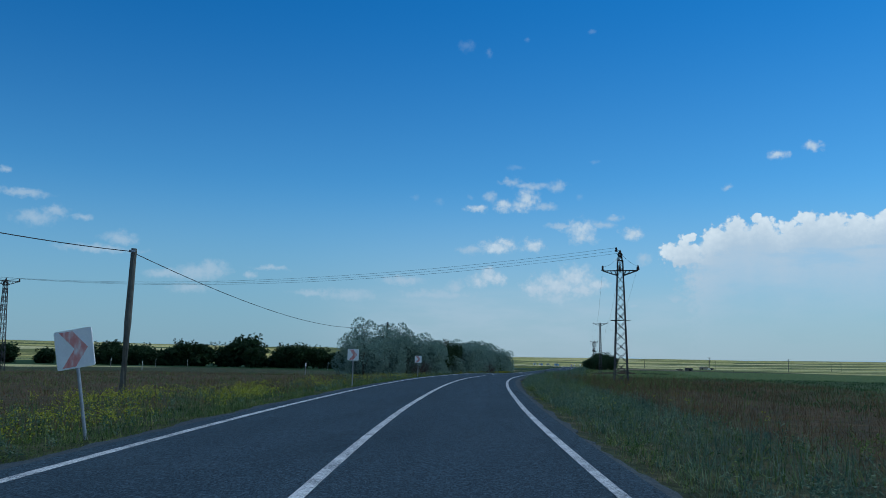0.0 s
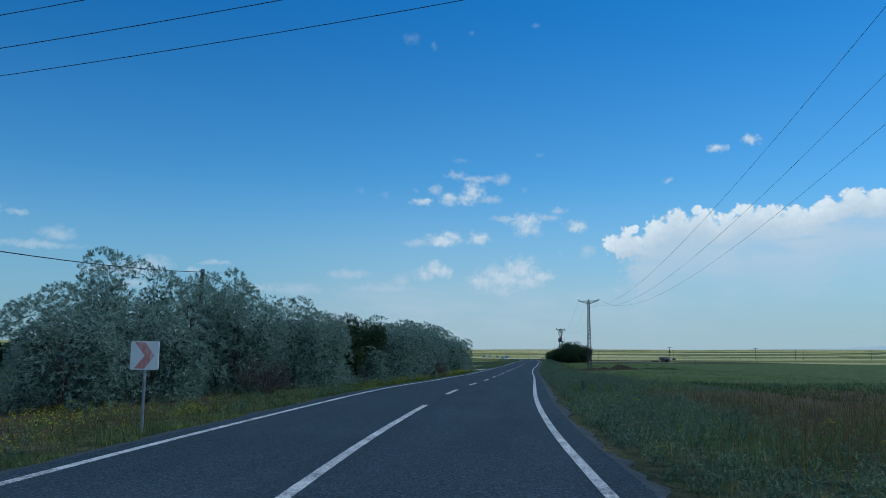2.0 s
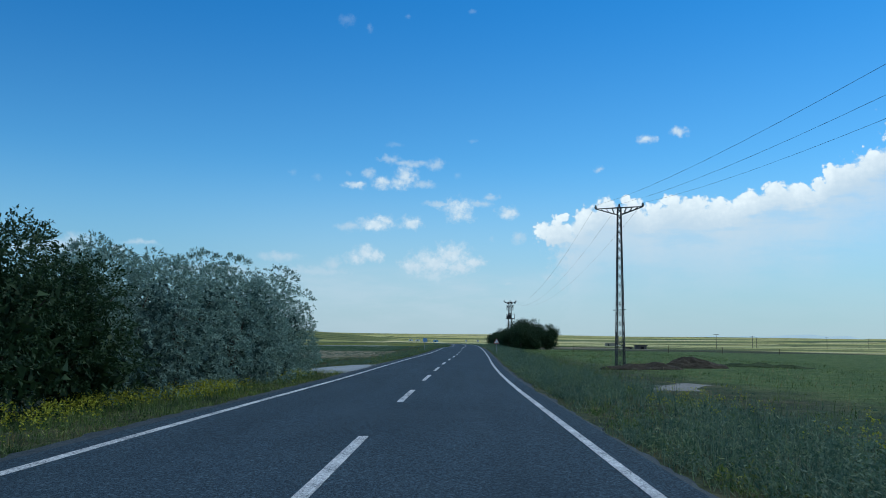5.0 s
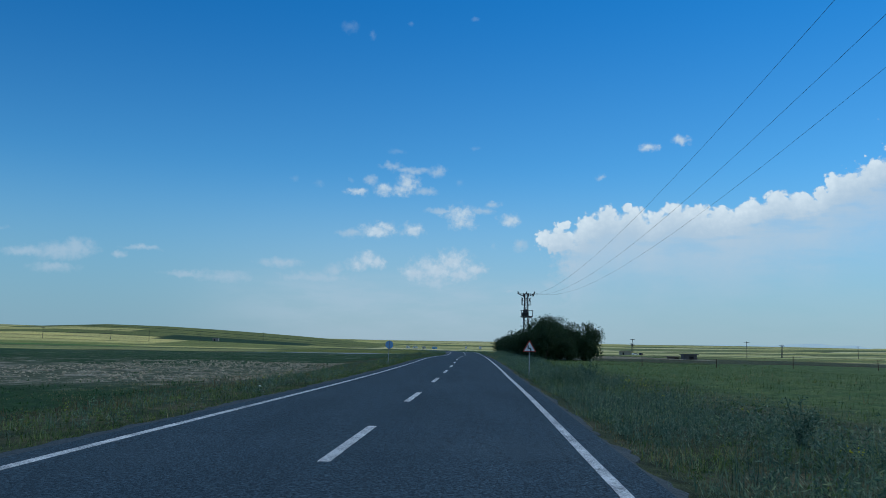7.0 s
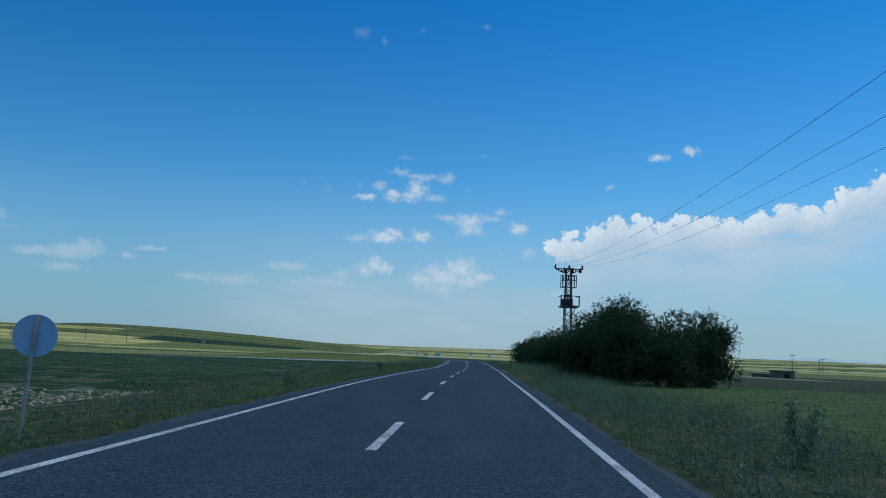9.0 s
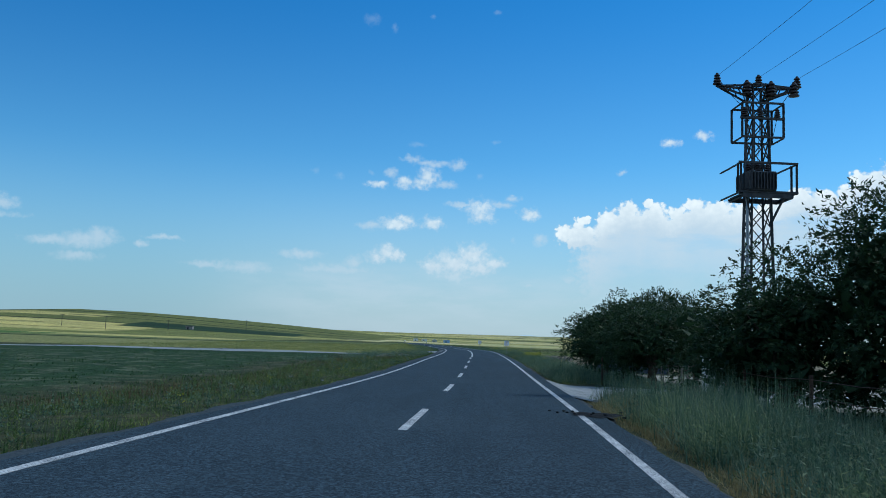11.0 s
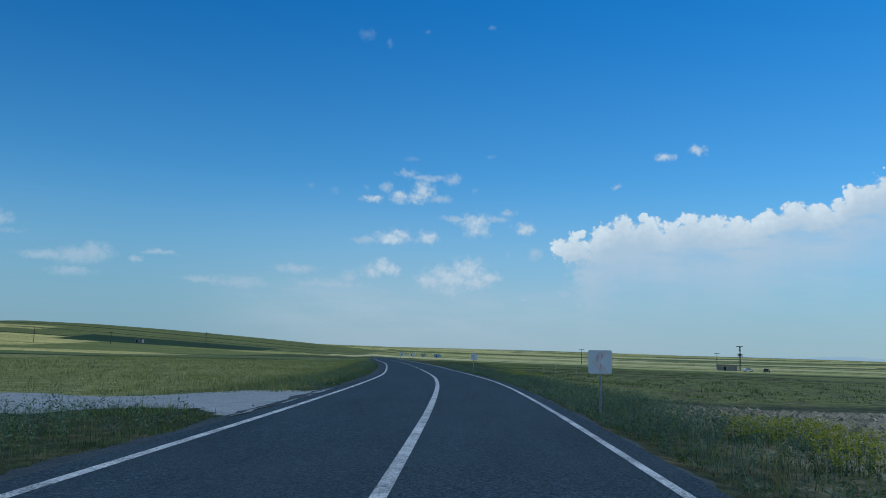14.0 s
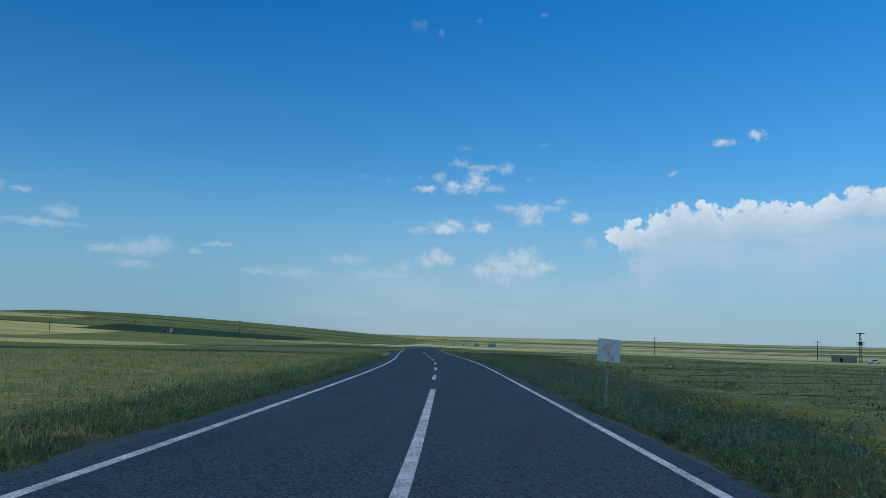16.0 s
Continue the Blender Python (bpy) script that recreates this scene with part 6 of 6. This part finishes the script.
sow("pale_tall_grass", PALE_GRASS, "tall pale green grain field", [
    (17500, -5.6, -60, 445, 606, 1.6, 0.34, 8, 0.18, 0.02, 1.0)], 108)
sow("yard_weeds", STRAW, "dry weeds and stubble on bare ground", [
    (3000, 8, 45, 392, 447, 1.3, 0.10, 5, 0.15, 0.03, 1.0), (1800, -8, -16, 236, 276, 1.0, 0.10, 5, 0.15, 0.02, 0.9)], 109)


def flowers(label, rows, seed):
    """Flower heads: small upright clumps of petals on green stalks."""
    rnd = np.random.RandomState(seed)
    heads, stems = [], []
    for n, u0, u1, y0, y1, h in rows:
        x, y = spots(rnd, n, u0, u1, y0, y1, 1.0)
        keep = clear_of(x, y) & (rnd.uniform(0, 1, n) < wander(x, y, 0.7, seed) ** 3)
        x, y = x[keep], y[keep]
        q, tip = blades(rnd, x, y, np.full(len(x), h), 3, 0.10, 0.012, 0.3)
        stems.append(q)
        c = np.repeat(tip, 5, 0) + rnd.normal(0, 0.035, (len(tip) * 5, 3))
        heads.append(leaf_quads(c, rnd.normal(size=c.shape) + np.array([0, 0, 0.6]), 0.042, 0.034, rnd))
    tagged(quads_object("yellow_flowers", np.concatenate(heads), YELLOW), label, "flowers", kind="stuff")
    tagged(quads_object("flower_stalks", np.concatenate(stems), GRASS, corners=3), "thin green flower stalks on the verge", "flowers", kind="stuff")


flowers("clumps of small yellow wild flowers on the verge", [
    (1900, -5.2, -11, -2, 84, 0.38), (1500, -5.4, -11.5, 8, 36, 0.42), (900, -4.9, -6.5, 100, 190, 0.40), (1300, -5.2, -7.6, 159, 176, 0.42), (110, 5.5, 11, 20, 140, 0.42), (420, 6.0, 10.5, 140, 182, 0.44), (160, 6, 9, 395, 440, 0.45), (600, 6.4, 8.2, 426, 431.5, 0.5),
    (1000, 6.8, 9.8, 482, 495, 0.45), (200, 6.6, 10, 455, 484, 0.42), (160, -5, -9, 205, 440, 0.3), (90, 6, 9, 180, 330, 0.45)], 31)


def leafy_tufts(name, mat, label, rows, seed):
    """Broad-leaved weeds: leaning stems set with small leaves."""
    rnd = np.random.RandomState(seed)
    out = []
    for n, u0, u1, y0, y1, h, per in rows:
        x, y = spots(rnd, n, u0, u1, y0, y1, 1.3)
        keep = clear_of(x, y) & (rnd.uniform(0, 1, n) < wander(x, y, 0.3, seed))
        x, y = x[keep], y[keep]
        stems = 6
        ways = rnd.normal(0, 0.42, (len(x), stems, 3))
        ways[..., 2] = 1.0
        tall = h * rnd.uniform(0.5, 1.35, (len(x), 1)) * rnd.uniform(0.6, 1.1, (len(x), stems)) * (0.55 + 0.45 * ease(np.abs(x - road_x(y)), 4.3, 5.2))[:, None]
        pick = rnd.randint(0, stems, (len(x), per))
        rise = rnd.uniform(0.05, 1.0, (len(x), per)) ** 0.8
        row = np.arange(len(x))[:, None]
        d = (ways[row, pick] * 0.5 + rnd.normal(0, 0.7, (len(x), per, 3))).reshape(-1, 3)
        base = np.stack([x, y, land(x, y) - 0.02], -1)[:, None] + rnd.normal(0, 0.02, (len(x), per, 3))
        c = (base + ways[row, pick] * (tall[row, pick] * rise)[..., None]).reshape(-1, 3)
        out.append(leaf_quads(c, d + rnd.normal(0, 0.5, d.shape), 0.085, 0.036, rnd)[:, (0, 1, 2)])
    tagged(quads_object(name, np.concatenate(out), mat, corners=3), label, "weeds", kind="stuff")


leafy_tufts("broad_leaved_weeds", GRASS_COOL, "low blue-green broad-leaved weeds in the verge", [
    (800, 4.6, 8.0, 0, 50, 0.40, 40), (2300, 4.3, 8.4, 50, 130, 0.52, 44), (2500, 4.25, 9.5, 104, 162, 0.60, 50), (4300, 4.4, 8.2, 130, 322, 0.66, 42), (900, 4.5, 7.2, 322, 350, 0.7, 50), (2900, 4.35, 8.0, 363, 530, 0.56, 50), (900, -4.9, -10, 0, 100, 0.42, 36), (1300, -4.8, -9, 205, 400, 0.34, 26),
    (1300, -4.8, -15, 396, 437, 0.62, 46), (1500, -4.6, -7.6, 446, 560, 0.46, 34)], 41)
leafy_tufts("yellow_green_weeds", GRASS, "low yellow-green weeds in the verge", [
    (2300, 4.4, 10.0, 0, 345, 0.42, 40), (1500, 4.3, 9.0, 363, 540, 0.36, 38), (1500, -4.7, -9, 0, 190, 0.28, 26), (1500, -4.7, -10, 205, 440, 0.26, 24)], 43)


MAUVE = leafy("mauve_grey_weeds", [(0.07, 0.075, 0.09), (0.12, 0.115, 0.15), (0.19, 0.18, 0.22)], 0.6, 0.3, 0.8, 0.6)
leafy_tufts("mauve_weeds", MAUVE, "low mauve-flowered weeds beside the ploughed strip", [(150, 8.4, 10.4, 414, 420, 0.45, 48)], 47)


def make_weed(seed, h):
    rnd = np.random.RandomState(seed)
    t = thing("thistle", Matrix(), "", "weed")
    q = []
    for k in range(9):
        a, r = rnd.uniform(0, math.tau), rnd.uniform(0.05, 0.5)
        top = np.array([math.cos(a) * r, math.sin(a) * r, h * rnd.uniform(0.6, 1.0)])
        part("stem", tube([(0, 0, -0.05), tuple(top * np.array([0.4, 0.4, 0.5])), tuple(top)], (0.014, 0.01, 0.005), 5), GRASS_COOL, t)
        f = rnd.uniform(0.1, 1.0, 80)
        c = top[None] * f[:, None] * np.array([1, 1, 1]) + rnd.normal(0, 0.05, (80, 3))
        q.append(leaf_quads(c, rnd.normal(size=c.shape) + np.array([0, 0, 0.3]), 0.085, 0.026, rnd))
    quads_object("foliage", np.concatenate(q), GRASS_COOL, t)
    return t


weeds = [make_weed(5, 1.0), make_weed(6, 1.25), make_weed(7, 0.8)]
wr = random.Random(4)
WEEDS = [(5.3, 244.0), (5.8, 243.6), (6.3, 243.9), (5.6, 245.0), (6.1, 244.8), (6.7, 244.6), (6.5, 246.0), (7.1, 245.4), (5.9, 246.2), (5.3, 96), (6.1, 98), (6.9, 205), (7.4, 219), (6.6, 277), (-6.4, 300), (-6.1, 330)]
for k, (u, y) in enumerate(WEEDS):
    x = float(road_x(y)) + u
    stand(weeds[k % 3], x, y, (wr.uniform(0.8, 1.25), wr.uniform(0.75, 1.1)), wr.uniform(0, 360), "tall blue-green thistle on the grassy verge", "roadside thistles")
for p in weeds:
    remove(p)

# litter and stones on the shoulder
sr = random.Random(9)
for k in range(9):
    s = -1 if k % 3 else 1
    y = sr.uniform(10, 500)
    x = float(road_x(y)) + s * sr.uniform(4.3, 5.0)
    bm = bmesh.new()
    bmesh.ops.create_icosphere(bm, subdivisions=2, radius=sr.uniform(0.025, 0.05))
    for v in bm.verts:
        v.co *= 1 + 0.5 * noise.noise(v.co * 14 + Vector((k, 0, 0)))
        v.co.z *= 0.6
    ob = part("stone", bm, GRAVEL, None)
    ob.location = (x, y, float(road_z(y)) - 0.02)
    tagged(ob, "small pale stone on the grit shoulder", "stone", "stones on the shoulder")

# a torn white sheet and pale rubble lying on the verge
for x, y, size, mat, lab, cat in ((-6.0, 355.6, 0.16, SIGN_WHITE, "crumpled white plastic sheet lying in the grass", "litter"), (-5.2, 363.0, 0.15, GRAVEL, "flat pale stone lying in the grass", "stone"),
                                  (-5.3, 371.2, 0.13, GRAVEL, "flat pale stone lying in the grass", "stone"), (-8.8, 236.5, 0.10, SIGN_WHITE, "crumpled white plastic scrap in the grass", "litter")):
    bm = bmesh.new()
    bmesh.ops.create_icosphere(bm, subdivisions=3, radius=size * 0.6)
    for v in bm.verts:
        v.co *= 1 + 0.45 * noise.noise(v.co * (2.2 / size * 0.5) + Vector((y, 0, 0)))
        v.co.z *= 0.38
    ob = part("plastic_sheet" if cat == "litter" else "flat_stone", bm, mat, None)
    ob.location = (x, y, ground_at(x, y) + 0.06)
    tagged(ob, lab, cat, "rubbish and rubble on the verge")


def clods(label, rows, seed):
    """Dry clods of earth on a ploughed field: uneven four-sided lumps."""
    rnd = np.random.RandomState(seed)
    tris = []
    for n, x0, x1, y0, y1, size in rows:
        x, y = x0 + (x1 - x0) * rnd.uniform(0, 1, n) ** 1.4, rnd.uniform(y0, y1, n)
        r = size * rnd.uniform(0.4, 1.4, n)
        c = np.stack([x, y, land(x, y)], -1)
        a = rnd.uniform(0, math.tau, n)
        rim = [c + np.stack([np.cos(a + k * 1.57) * r * rnd.uniform(0.6, 1.3, n), np.sin(a + k * 1.57) * r * rnd.uniform(0.6, 1.3, n), 0 * r - 0.02], -1) for k in range(4)]
        top = c + np.stack([rnd.normal(0, 0.35, n) * r, rnd.normal(0, 0.35, n) * r, r * rnd.uniform(0.25, 0.7, n)], -1)
        for k in range(4):
            tris.append(np.stack([rim[k], rim[(k + 1) % 4], top], 1))
    tagged(quads_object("earth_clods", np.concatenate(tris), CLOD, corners=3), label, "soil", kind="stuff")


CLOD = plain("dry_clods", (0.15, 0.128, 0.088), (0.44, 0.385, 0.275), 1.6, 0.95, 0, 0.1)
clods("dry pale clods of earth on a ploughed strip", [(12000, 11.0, 52, 391, 446, 0.17), (2600, -11.5, -34, 250, 300, 0.14), (420, -7.0, -3.6, 412, 418.5, 0.09)], 61)
